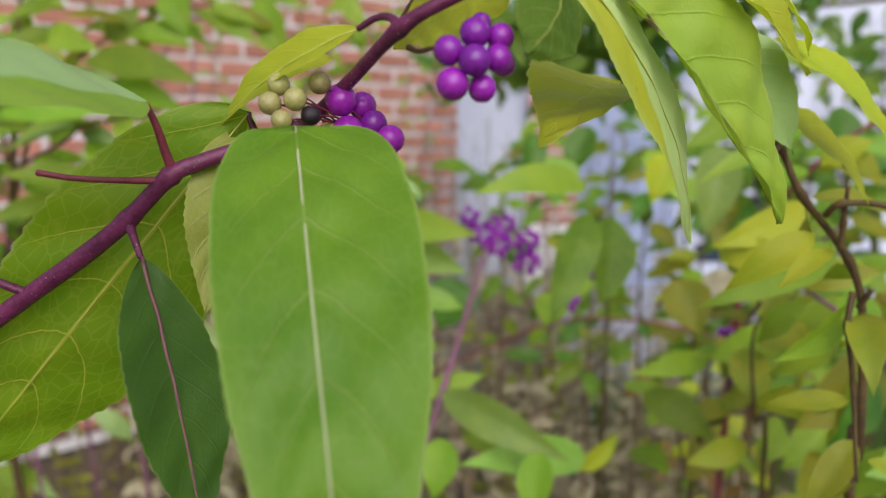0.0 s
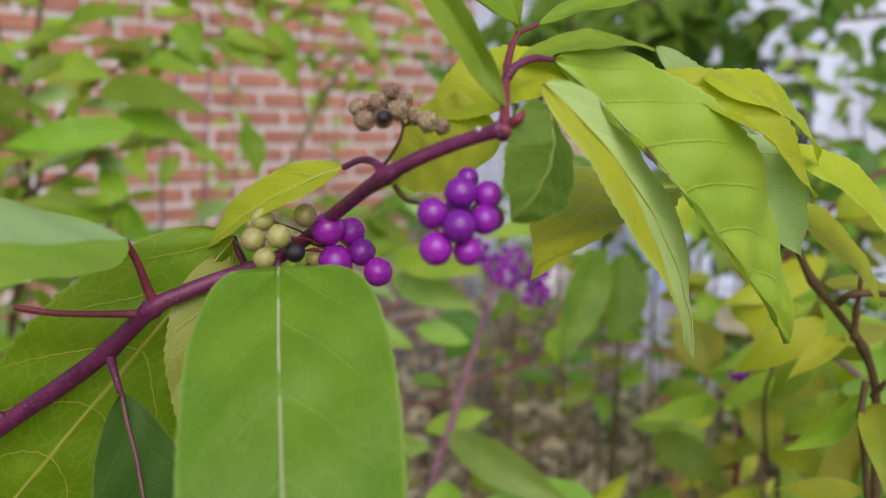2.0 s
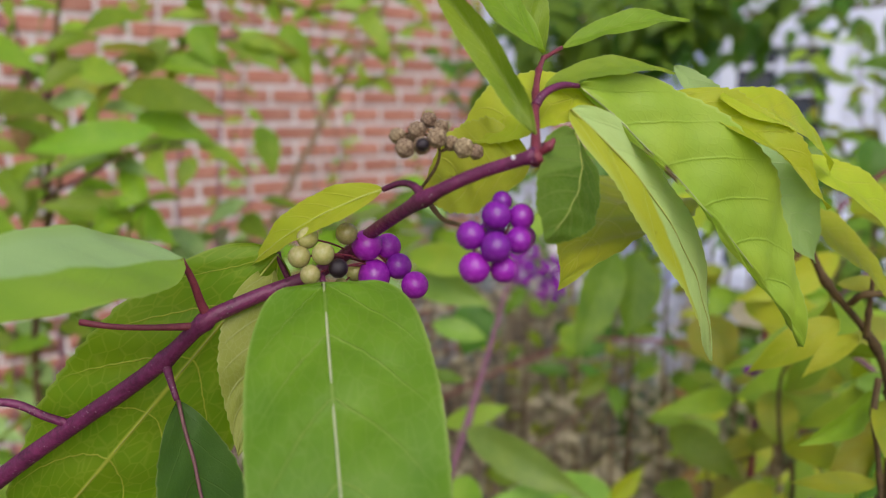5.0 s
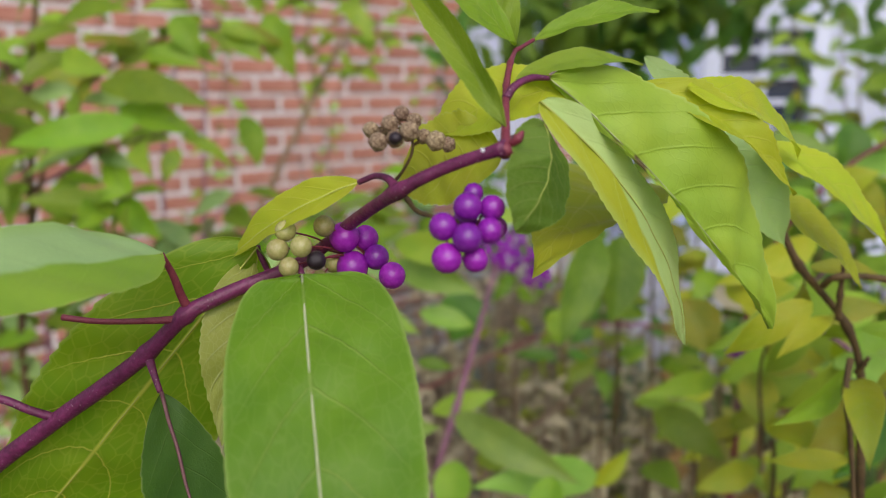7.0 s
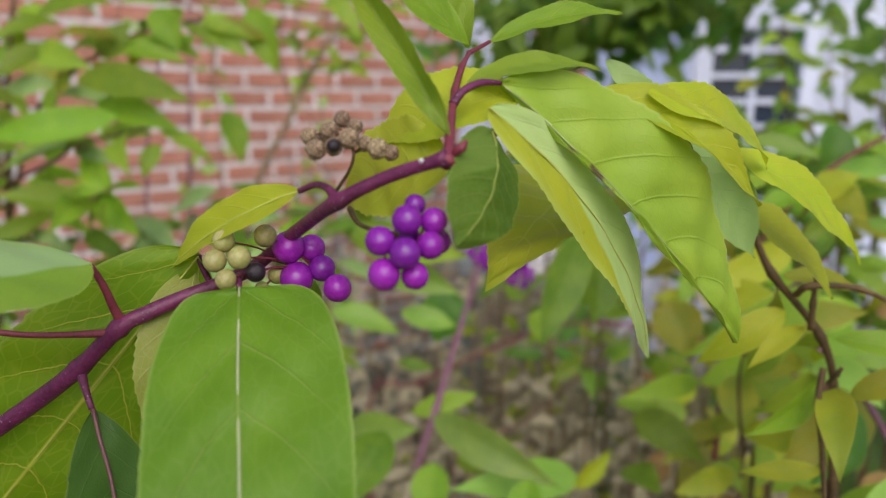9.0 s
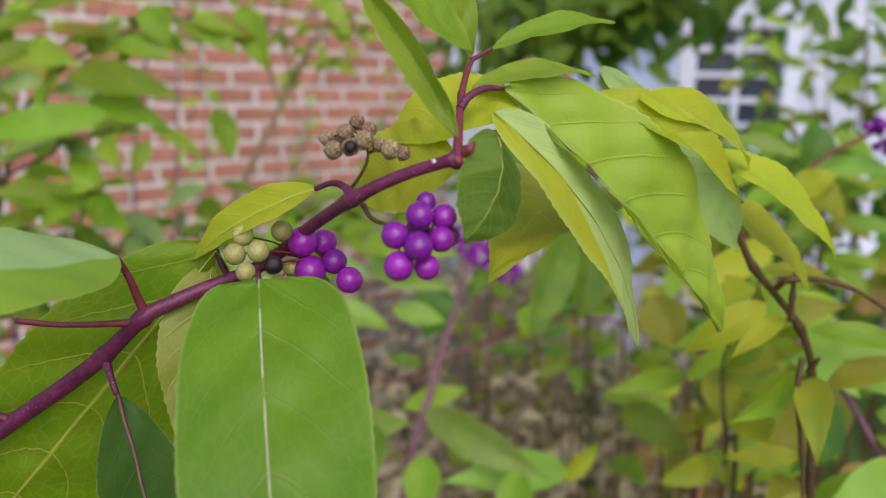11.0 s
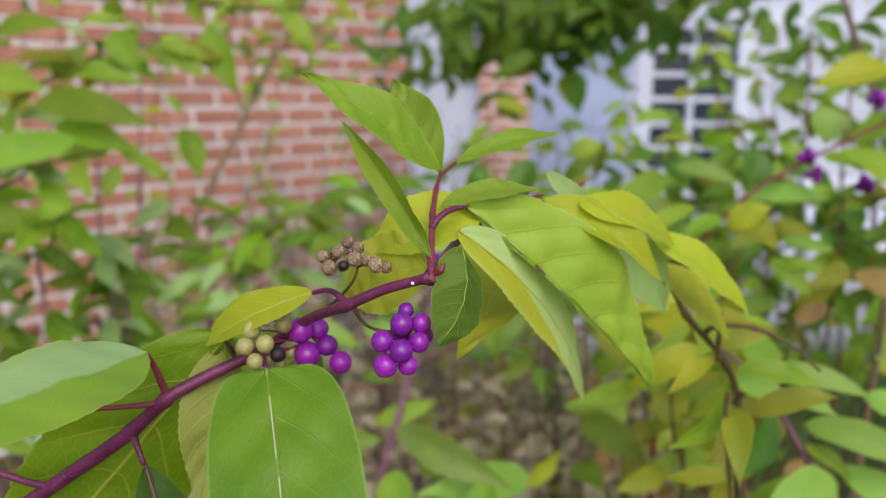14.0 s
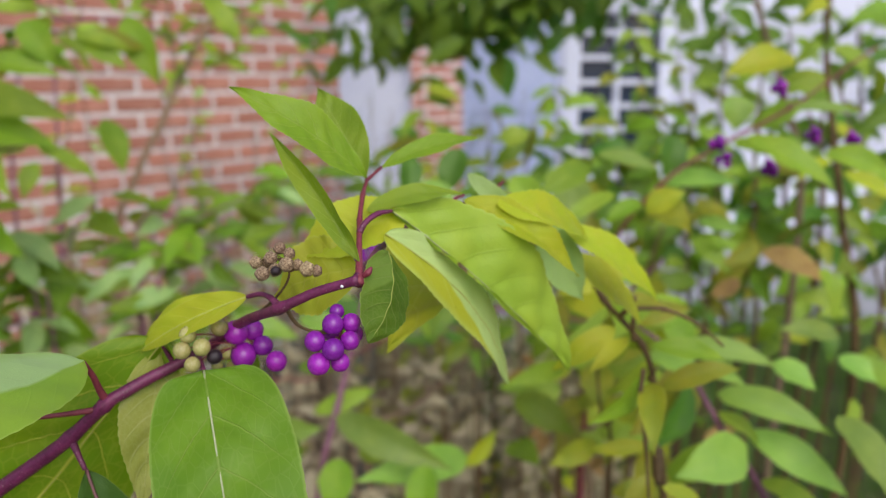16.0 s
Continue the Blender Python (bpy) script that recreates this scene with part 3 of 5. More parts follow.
foliage(hero, [(0.0762, 0.1461, 1.1751), (0.0832, 0.1478, 1.1643), (0.0965, 0.1484, 1.1490), (0.1021, 0.1489, 1.1331), (0.1036, 0.1467, 1.1043), (0.1120, 0.1550, 1.0760)], .2, 1, 16, .022, (LEAF_OLIVE, LEAF_OLIVE, LEAF_YELLOW, LEAF_MID), wide=.33, lean=.3)

# berries
def pedicel(stalk, line, place, mat=STEM_RED):
    """The thin stalk of one berry, from the nearest place on the cluster's stalk."""
    p = np.array(place)
    pts = glide(line, 6)
    root = pts[np.argmin(np.linalg.norm(pts - p, axis=1))]
    tube("pedicel", [root, (root + p) / 2 + (0, 0.0004, 0.0006), p], [.00016, .00013, .00016], mat, stalk, sides=5, steps=3)


A_LINE = [(-0.0160, 0.1003, 1.1801), (-0.0112, 0.0960, 1.1792), (-0.0096, 0.0952, 1.1802), (-0.0068, 0.0937, 1.1780)]
a_stalk = tube("fruit_stalk", A_LINE, [.0004, .0003, .00025, .0002], STEM_RED, hero,
               "cluster of violet, unripe and blackened berries")
for place, size, mat in (((-0.0128, 0.0942, 1.1829), 0.0044, BERRY), ((-0.0101, 0.0966, 1.1822), 0.0039, BERRY), ((-0.0118, 0.0938, 1.1786), 0.0046, BERRY),
                         ((-0.0084, 0.0946, 1.1798), 0.0037, BERRY), ((-0.0060, 0.0916, 1.1778), 0.0038, BERRY),
                         ((-0.0202, 0.0900, 1.1847), 0.0029, BERRY_UNRIPE), ((-0.0212, 0.0890, 1.1823), 0.0030, BERRY_UNRIPE), ((-0.0179, 0.0885, 1.1828), 0.0030, BERRY_UNRIPE),
                         ((-0.0195, 0.0875, 1.1802), 0.0027, BERRY_UNRIPE), ((-0.0152, 0.0916, 1.1850), 0.0030, BERRY_UNRIPE), ((-0.0147, 0.0949, 1.1788), 0.0025, BERRY_UNRIPE),
                         ((-0.0140, 0.0953, 1.1758), 0.0025, BERRY_UNRIPE), ((-0.0163, 0.0926, 1.1775), 0.0020, BERRY_UNRIPE), ((-0.0160, 0.0887, 1.1808), 0.0026, BERRY_BLACK)):
    berry(a_stalk, place, size / 2, mat)
    pedicel(a_stalk, A_LINE, place)
B_LINE = [(-0.0035, 0.0874, 1.1892), (-0.0021, 0.0826, 1.1883), (-0.0001, 0.0785, 1.1883), (0.0033, 0.0783, 1.1875), (0.0047, 0.0781, 1.1865)]
b_stalk = tube("fruit_stalk", B_LINE, [.0004, .0003, .00025, .0003, .0002], STEM_BROWN, hero,
               "hanging cluster of ripe violet berries")
for place, size in (((0.0047, 0.0786, 1.1910), 34), ((0.0039, 0.0763, 1.1897), 48), ((0.0068, 0.0772, 1.1894), 43), ((0.0010, 0.0748, 1.1877), 46), ((0.0064, 0.0757, 1.1870), 44),
                    ((0.0037, 0.0736, 1.1866), 49), ((0.0014, 0.0741, 1.1842), 50), ((0.0047, 0.0750, 1.1838), 43), ((0.0074, 0.0792, 1.1867), 40), ((0.0037, 0.0793, 1.1874), 44)):
    berry(b_stalk, place, size * 0.0835 / 1184.5 / 2, BERRY)
    pedicel(b_stalk, B_LINE, place)
D_LINE = [(-0.0076, 0.0878, 1.1888), (-0.0053, 0.0862, 1.1912), (-0.0033, 0.0848, 1.1939), (-0.0025, 0.0842, 1.1960), (-0.0028, 0.0846, 1.1978)]
d_stalk = tube("fruit_stalk", D_LINE, [.0003, .00022, .0002, .00018, .00015], STEM_BROWN, hero,
               "dried brown shrivelled berries on a thin stalk")
for place, size in (((-0.0038, 0.0851, 1.2002), 25), ((-0.0052, 0.0838, 1.1990), 27), ((-0.0076, 0.0841, 1.1983), 25), ((-0.0066, 0.0823, 1.1969), 29), ((-0.0046, 0.0829, 1.1972), 27),
                    ((-0.0028, 0.0826, 1.1981), 30), ((-0.0023, 0.0849, 1.1993), 24), ((-0.0011, 0.0845, 1.1974), 24), ((0.0004, 0.0834, 1.1969), 31), ((0.0019, 0.0838, 1.1964), 24), ((-0.0059, 0.0856, 1.1979), 24)):
    berry(d_stalk, place, size * 0.084 / 1184.5 / 1.8, BERRY_DRY, lumps=.18, rows=16)
    pedicel(d_stalk, D_LINE, place, STEM_BROWN)
berry(d_stalk, (-0.0045, 0.0819, 1.1973), .0008, BERRY_BLACK)
WHITE_SPECK = plain("white_speck", (.7, .72, .75), (.85, .85, .85), 900.0, .3)
berry(hero, (0.0055, 0.0748, 1.1962), .00026, WHITE_SPECK, name="droplet", label="small white speck on the stem")


# ---- shrubs behind ----
GREENS = (LEAF_SPRING, LEAF_SPRING, LEAF_LIME, LEAF_GREEN, LEAF_PALE, LEAF_OLIVE)

# shrub before the brick wall
left = thing("leafy_shrub", (-0.338, 0.558, 1.099), "green shrub with drooping pointed leaves on dark stems", "shrub")
tube("stem", rooted([(-0.335, 0.627, 1.337), (-0.339, 0.605, 1.277), (-0.338, 0.582, 1.215), (-0.339, 0.558, 1.099), (-0.350, 0.537, 0.947)]), [.0016, .002, .0026, .003, .0035, .004, .005], STEM_BROWN, left)
tube("stem", [(-0.340, 0.558, 1.099), (-0.297, 0.535, 1.184), (-0.261, 0.521, 1.217), (-0.228, 0.525, 1.240), (-0.192, 0.528, 1.256), (-0.163, 0.550, 1.264)], [.002, .0017, .0015, .0013, .001, .0007], STEM_BROWN, left)
tube("stem", [(-0.338, 0.581, 1.213), (-0.346, 0.566, 1.239), (-0.354, 0.561, 1.264), (-0.369, 0.568, 1.296)], [.0014, .0012, .001, .0008], STEM_PURPLE, left)
tube("stem", [(-0.336, 0.566, 1.137), (-0.267, 0.509, 1.160), (-0.2386, 0.4911, 1.1726), (-0.1765, 0.4836, 1.1867)], [.0016, .0014, .0011, .0006], STEM_PURPLE, left)
tube("stem", [(-0.338, 0.554, 1.081), (-0.274, 0.501, 1.119), (-0.2243, 0.4735, 1.1364), (-0.2062, 0.4651, 1.1458)], [.0016, .0014, .001, .0006], STEM_PURPLE, left)
lf(left, (-0.2352, 0.4903, 1.2185), (-0.1497, 0.4661, 1.2015), 0.0264, LEAF_SPRING)
lf(left, (-0.2032, 0.4746, 1.1923), (-0.2838, 0.4517, 1.1784), 0.0236, LEAF_SPRING)
lf(left, (-0.2274, 0.4969, 1.2008), (-0.1644, 0.4824, 1.1813), 0.0227, LEAF_SPRING)
lf(left, (-0.2407, 0.4917, 1.1753), (-0.2842, 0.4672, 1.1545), 0.0190, LEAF_MID)
lf(left, (-0.2363, 0.4898, 1.1659), (-0.2117, 0.4717, 1.1283), 0.0198, LEAF_MID)
lf(left, (-0.2232, 0.4739, 1.1384), (-0.1887, 0.4580, 1.1113), 0.0202, LEAF_SPRING)
lf(left, (-0.2213, 0.4723, 1.1307), (-0.2751, 0.4442, 1.1423), 0.0220, LEAF_SPRING)
lf(left, (-0.171, 0.618, 1.194), (-0.158, 0.608, 1.147), 0.0233, LEAF_SPRING)
lf(left, (-0.270, 0.526, 1.242), (-0.2989, 0.5003, 1.2162), 0.0215, LEAF_SPRING)
lf(left, (-0.281, 0.526, 1.242), (-0.2303, 0.5018, 1.2245), 0.0215, LEAF_LIME)
lf(left, (-0.235, 0.524, 1.234), (-0.211, 0.529, 1.260), 0.0211, LEAF_SPRING)
lf(left, (-0.223, 0.525, 1.239), (-0.170, 0.523, 1.229), 0.0211, LEAF_SPRING)
lf(left, (-0.193, 0.531, 1.269), (-0.174, 0.524, 1.236), 0.0232, LEAF_SPRING)
lf(left, (-0.165, 0.550, 1.263), (-0.130, 0.544, 1.235), 0.0202, LEAF_SPRING)
lf(left, (-0.136, 0.584, 1.277), (-0.113, 0.572, 1.223), 0.0279, LEAF_SPRING)
lf(left, (-0.280, 0.561, 1.263), (-0.310, 0.527, 1.245), 0.0194, LEAF_SPRING)
lf(left, (-0.328, 0.506, 1.144), (-0.2924, 0.4910, 1.1707), 0.0174, LEAF_LIME)
lf(left, (-0.339, 0.510, 1.162), (-0.3072, 0.4828, 1.1305), 0.0182, LEAF_SPRING)
lf(left, (-0.351, 0.570, 1.205), (-0.347, 0.552, 1.168), 0.0195, LEAF_RUST)
lf(left, (-0.286, 0.513, 1.181), (-0.2330, 0.4740, 1.1886), 0.0162, LEAF_SPRING)
lf(left, (-0.279, 0.530, 1.264), (-0.2148, 0.5110, 1.2699), 0.0190, LEAF_SPRING)
lf(left, (-0.349, 0.518, 1.203), (-0.2625, 0.4762, 1.1990), 0.0243, LEAF_SPRING)
lf(left, (-0.1800, 0.4808, 1.1730), (-0.1869, 0.4659, 1.1502), 0.0132, LEAF_MID)
lf(left, (-0.2559, 0.4858, 1.1462), (-0.2665, 0.4657, 1.1475), 0.0140, LEAF_MID)
lf(left, (-0.359, 0.529, 1.257), (-0.2954, 0.5036, 1.2322), 0.0223, LEAF_SPRING)
lf(left, (-0.181, 0.579, 1.252), (-0.213, 0.576, 1.237), 0.0167, LEAF_SPRING)
lf(left, (-0.368, 0.505, 1.136), (-0.2862, 0.4563, 1.1011), 0.0284, LEAF_SPRING)
lf(left, (-0.383, 0.521, 1.215), (-0.3222, 0.4945, 1.1875), 0.0243, LEAF_SPRING)
up_left = [(-0.163, 0.550, 1.264), (-0.230, 0.590, 1.305), (-0.317, 0.629, 1.347), (-0.345, 0.617, 1.288)]
tube("stem", up_left, [.0006, .001, .0013, .0015], STEM_BROWN, left)
foliage(left, up_left, .05, .95, 18, .05, (LEAF_SPRING, LEAF_LIME, LEAF_OLIVE), wide=.34)
foliage(left, [(-0.339, 0.558, 1.099), (-0.427, 0.611, 1.155), (-0.497, 0.651, 1.249)], .1, .95, 14, .052, GREENS, wide=.34)

foliage(left, [(-0.340, 0.558, 1.099), (-0.297, 0.535, 1.184), (-0.261, 0.521, 1.217), (-0.228, 0.525, 1.240), (-0.192, 0.528, 1.256), (-0.163, 0.550, 1.264)], .1, 1, 18, .05, GREENS, wide=.33, lean=-.1)
foliage(left, [(-0.339, 0.605, 1.277), (-0.338, 0.582, 1.215), (-0.339, 0.558, 1.099)], 0, 1, 14, .055, GREENS, wide=.34)
foliage(left, [(-0.336, 0.566, 1.137), (-0.267, 0.509, 1.160), (-0.2386, 0.4911, 1.1726), (-0.1765, 0.4836, 1.1867)], .2, 1, 9, .05, (LEAF_SPRING, LEAF_PALE, LEAF_LIME), wide=.34)
foliage(left, [(-0.338, 0.554, 1.081), (-0.274, 0.501, 1.119), (-0.2243, 0.4735, 1.1364), (-0.2062, 0.4651, 1.1458)], .2, 1, 8, .05, (LEAF_SPRING, LEAF_MID, LEAF_PALE), wide=.34)
crest = [(-0.425, 0.640, 1.385), (-0.385, 0.615, 1.305), (-0.360, 0.590, 1.225), (-0.342, 0.565, 1.130)]
tube("stem", crest, [.0008, .0012, .0016, .002], STEM_BROWN, left)
foliage(left, crest, 0, .95, 20, .05, (LEAF_GREEN, LEAF_GREEN, LEAF_SPRING, LEAF_MID), wide=.36)
over = [(-0.060, 0.801, 1.341), (-0.117, 0.765, 1.315), (-0.173, 0.745, 1.316), (-0.227, 0.728, 1.333), (-0.250, 0.643, 1.315)]
tube("stem", over, [.0008, .0012, .0014, .0016, .0018], STEM_BROWN, left)
foliage(left, over, 0, 1, 20, .058, (LEAF_LIME, LEAF_OLIVE, LEAF_SPRING), wide=.36)

# lower shrub whose tips rise in front of the wall
low = thing("low_shrub", (-0.161, 0.616, 1.055), "low shrub with rows of small pale green leaves", "shrub")
for path in ([(-0.393, 0.582, 1.066), (-0.386, 0.569, 1.001), (-0.384, 0.556, 0.942), (-0.379, 0.542, 0.872)], [(-0.356, 0.604, 1.071), (-0.354, 0.592, 1.015), (-0.352, 0.577, 0.943), (-0.350, 0.560, 0.861)], [(-0.419, 0.562, 1.065), (-0.415, 0.550, 1.008), (-0.410, 0.536, 0.941), (-0.405, 0.524, 0.883)],
             [(-0.344, 0.546, 1.105), (-0.327, 0.535, 1.059), (-0.324, 0.533, 1.005), (-0.326, 0.527, 0.936)], [(-0.300, 0.593, 1.094), (-0.295, 0.582, 1.049), (-0.291, 0.571, 1.000), (-0.293, 0.553, 0.921)], [(-0.257, 0.607, 1.079), (-0.256, 0.597, 1.033), (-0.254, 0.585, 0.982), (-0.256, 0.569, 0.910)],
             [(0.002, 0.689, 1.132), (-0.048, 0.653, 1.118), (-0.103, 0.617, 1.101), (-0.156, 0.596, 1.061)], [(0.032, 0.729, 1.107), (-0.034, 0.662, 1.081), (-0.094, 0.606, 1.066), (-0.138, 0.581, 1.017)],
             [(-0.184, 0.639, 1.126), (-0.204, 0.615, 1.100), (-0.214, 0.587, 1.066), (-0.221, 0.570, 0.995)], [(-0.246, 0.573, 1.110), (-0.234, 0.573, 1.081), (-0.230, 0.572, 1.036), (-0.231, 0.569, 0.985)],
             [(-0.125, 0.668, 1.120), (-0.139, 0.621, 1.091), (-0.146, 0.592, 1.056), (-0.149, 0.577, 0.997)], [(-0.083, 0.721, 1.111), (-0.086, 0.668, 1.067), (-0.091, 0.635, 1.018), (-0.096, 0.600, 0.961)]):
    tube("stem", rooted(path), [.0006, .0009, .0012, .0016, .002, .0025], STEM_MAUVE, low)
    foliage(low, path, .02, .98, 17, .05, (LEAF_SPRING, LEAF_GREEN, LEAF_PALE), drop=.25, wide=.36)

# tall bare stems before the wall
bare = thing("bare_shrub", (-0.254, 1.111, 1.108), "tall twiggy shrub with bare tan stems before the brick wall", "shrub")
main = [(-0.097, 1.170, 1.400), (-0.141, 1.153, 1.314), (-0.189, 1.136, 1.233), (-0.223, 1.121, 1.159), (-0.258, 1.108, 1.094), (-0.318, 1.094, 0.923)]
tube("stem", rooted(main), [.0035, .004, .0048, .005, .0055, .006, .007, .008], STEM_TAN, bare, knobs=((2, .3), (3, .2)))
for path in ([(-0.193, 1.136, 1.233), (-0.200, 1.132, 1.312), (-0.183, 1.129, 1.398)], [(-0.167, 1.146, 1.279), (-0.144, 1.182, 1.356), (-0.132, 1.193, 1.412)], [(-0.175, 1.140, 1.251), (-0.115, 1.142, 1.263), (-0.084, 1.150, 1.300)],
             [(-0.210, 1.127, 1.186), (-0.232, 1.147, 1.286), (-0.217, 1.164, 1.368)], [(-0.154, 1.148, 1.289), (-0.089, 1.209, 1.343), (0.007, 1.268, 1.382)]):
    tube("twig", path, [.002, .0014, .0007], STEM_BROWN, bare, sides=6)
    foliage(bare, path, .2, 1, 9, .042, (LEAF_SPRING, LEAF_LIME, LEAF_OLIVE), wide=.5)
for path in ([(-0.328, 0.949, 1.065), (-0.324, 0.981, 1.222), (-0.323, 1.012, 1.371)], [(-0.278, 0.843, 1.293), (-0.197, 0.842, 1.293), (-0.134, 0.836, 1.266)]):
    tube("twig", path, [.0022, .0018, .001], STEM_MAUVE, bare, sides=6)
tube("twig", rooted([(-0.328, 0.950, 1.069), (-0.329, 0.922, 0.931)]), [.0022, .0025, .003, .004], STEM_MAUVE, bare, sides=6)
tube("twig", rooted([(-0.278, 0.843, 1.293), (-0.318, 0.852, 1.237), (-0.343, 0.840, 1.027)]), [.0015, .0018, .002, .0025, .003], STEM_MAUVE, bare, sides=6)
foliage(bare, [(-0.097, 1.170, 1.400), (-0.141, 1.153, 1.314), (-0.189, 1.136, 1.233)], 0, .9, 8, .05, (LEAF_GREEN, LEAF_LIME, LEAF_OLIVE))
foliage(bare, [(-0.103, 1.258, 1.329), (-0.052, 1.256, 1.321), (0.030, 1.251, 1.299)], 0, 1, 9, .045, (LEAF_GREEN, LEAF_LIME))
tube("twig", [(-0.141, 1.153, 1.314), (-0.103, 1.258, 1.329), (-0.052, 1.256, 1.321), (0.040, 1.250, 1.296)], [.002, .0016, .0012, .0008], STEM_BROWN, bare, sides=6)

# thin sprays with small leaves against the bricks
r = random.Random(29)
for x, y, z, tx, tz in ((-.62, 1.25, .95, -.52, 1.52), (-.50, 1.45, 1.0, -.36, 1.60), (-.40, 1.35, .92, -.44, 1.42), (-.30, 1.6, .95, -.12, 1.55), (-.12, 1.55, .9, -.02, 1.30), (-.75, 1.5, 1.0, -.70, 1.65), (-.02, 1.75, .95, .06, 1.50), (-.22, 1.4, .9, -.26, 1.26)):
    path = [(tx, y + .06, tz), (x * .4 + tx * .6 + r.uniform(-.02, .02), y + .04, z * .4 + tz * .6), (x * .8 + tx * .2, y + .02, z * .8 + tz * .2), (x, y, z)]
    tube("twig", rooted(path), [.0008, .0012, .0016, .002, .0025, .003], STEM_BROWN, bare, sides=6)
    foliage(bare, path, .0, .95, 15, .045, (LEAF_LIME, LEAF_SPRING, LEAF_OLIVE, LEAF_PALE), wide=.38)

# the stem with the dense berry cluster
mid = thing("beautyberry_shrub", (0.0121, 0.4051, 1.0067), "mauve beautyberry stem with dense violet berries and green leaves", "branch")
spine = [(0.0413, 0.4373, 1.0964), (0.0272, 0.3963, 1.0675), (0.0106, 0.3492, 1.0340), (-0.0027, 0.3306, 0.9917), (-0.0093, 0.3197, 0.8884)]
tube("stem", rooted(spine), [.0014, .0016, .0018, .002, .0024, .003, .004], STEM_MAUVE, mid, sides=10, knobs=((1, .3), (2, .3)))
heads = tube("fruit_stalk", [(0.0423, 0.4514, 1.0910), (0.0501, 0.4534, 1.1007), (0.0643, 0.4591, 1.1040), (0.0742, 0.4608, 1.0877)], [.001, .0008, .0007, .0005], STEM_MAUVE, mid, "dense heads of small violet berries")
for centre, across, count in (((0.0308, 0.4461, 1.1146), 18, 7), ((0.0399, 0.4489, 1.1034), 25, 14), ((0.0493, 0.4424, 1.0966), 24, 12), ((0.0548, 0.4597, 1.1067), 22, 11), ((0.0716, 0.4576, 1.0965), 23, 12), ((0.0717, 0.4546, 1.0823), 24, 13)):
    bunch(mid, heads, centre, (0.0004 * across, 0.0004 * across, 0.0004 * across * .9), count, 0.0054)
spur = tube("fruit_stalk", [(0.098, 0.604, 1.034), (0.129, 0.600, 1.014), (0.135, 0.599, 1.016)], [.0006, .0005, .0004], STEM_MAUVE, mid)
bunch(mid, spur, (0.159, 0.606, 1.046), (.008, .008, .013), 14, .007)
bunch(mid, spur, (0.136, 0.599, 1.015), (.008, .008, .011), 10, .007)
lf(mid, (-0.0253, 0.3977, 1.1195), (0.0309, 0.3762, 1.1149), 0.0198, LEAF_LIME)
lf(mid, (-0.0251, 0.4148, 1.1029), (0.0265, 0.3912, 1.0885), 0.0228, LEAF_FRONT)
lf(mid, (-0.0549, 0.4087, 1.0730), (-0.0104, 0.4055, 1.0582), 0.0184, LEAF_FRONT)
lf(mid, (-0.0109, 0.4084, 1.0721), (0.0249, 0.4064, 1.0629), 0.0163, LEAF_FRONT)
lf(mid, (0.0087, 0.3301, 1.0394), (0.0695, 0.2951, 1.0189), 0.0206, LEAF_FRONT)
lf(mid, (0.0906, 0.3588, 1.1311), (0.0640, 0.3275, 1.0774), 0.0230, LEAF_GREEN)
lf(mid, (0.1069, 0.3782, 1.1263), (0.0980, 0.3583, 1.0789), 0.0281, LEAF_GREEN)
lf(mid, (0.0776, 0.3217, 1.1487), (0.0210, 0.3010, 1.1466), 0.0162, LEAF_LIME)
lf(mid, (0.0831, 0.4556, 1.1549), (0.1015, 0.4402, 1.1299), 0.0223, LEAF_FRONT)
lf(mid, (-0.0403, 0.3572, 1.0212), (0.0015, 0.3381, 1.0282), 0.0194, LEAF_FRONT)
lf(mid, (-0.0152, 0.3195, 1.0369), (-0.0371, 0.2843, 1.0142), 0.0249, LEAF_GREEN)
lf(mid, (0.0876, 0.3322, 1.0014), (0.0164, 0.3042, 1.0126), 0.0224, LEAF_FRONT)
lf(mid, (-0.0117, 0.3832, 1.0488), (0.0105, 0.3822, 1.0446), 0.0088, LEAF_GREEN)
lf(mid, (-0.0038, 0.3770, 1.0186), (0.0373, 0.3791, 1.0300), 0.0135, LEAF_LIME)
lf(mid, (0.0092, 0.3161, 1.0209), (0.0045, 0.3008, 0.9958), 0.0201, LEAF_SPRING)
lf(mid, (0.024, 0.488, 1.063), (0.012, 0.480, 1.025), 0.0380, LEAF_DARK)
lf(mid, (0.0842, 0.4081, 1.0726), (0.0761, 0.4038, 1.0515), 0.0213, LEAF_LIME)
lf(mid, (0.101, 0.504, 1.144), (0.098, 0.498, 1.115), 0.0220, LEAF_FRONT)
tube("stem", rooted([(0.1147, 0.4046, 1.1558), (0.1069, 0.3782, 1.1263), (0.1089, 0.3795, 1.0331), (0.1073, 0.3768, 0.9205)]), [.0005, .0006, .0008, .001, .0014, .002], STEM_BROWN, mid)

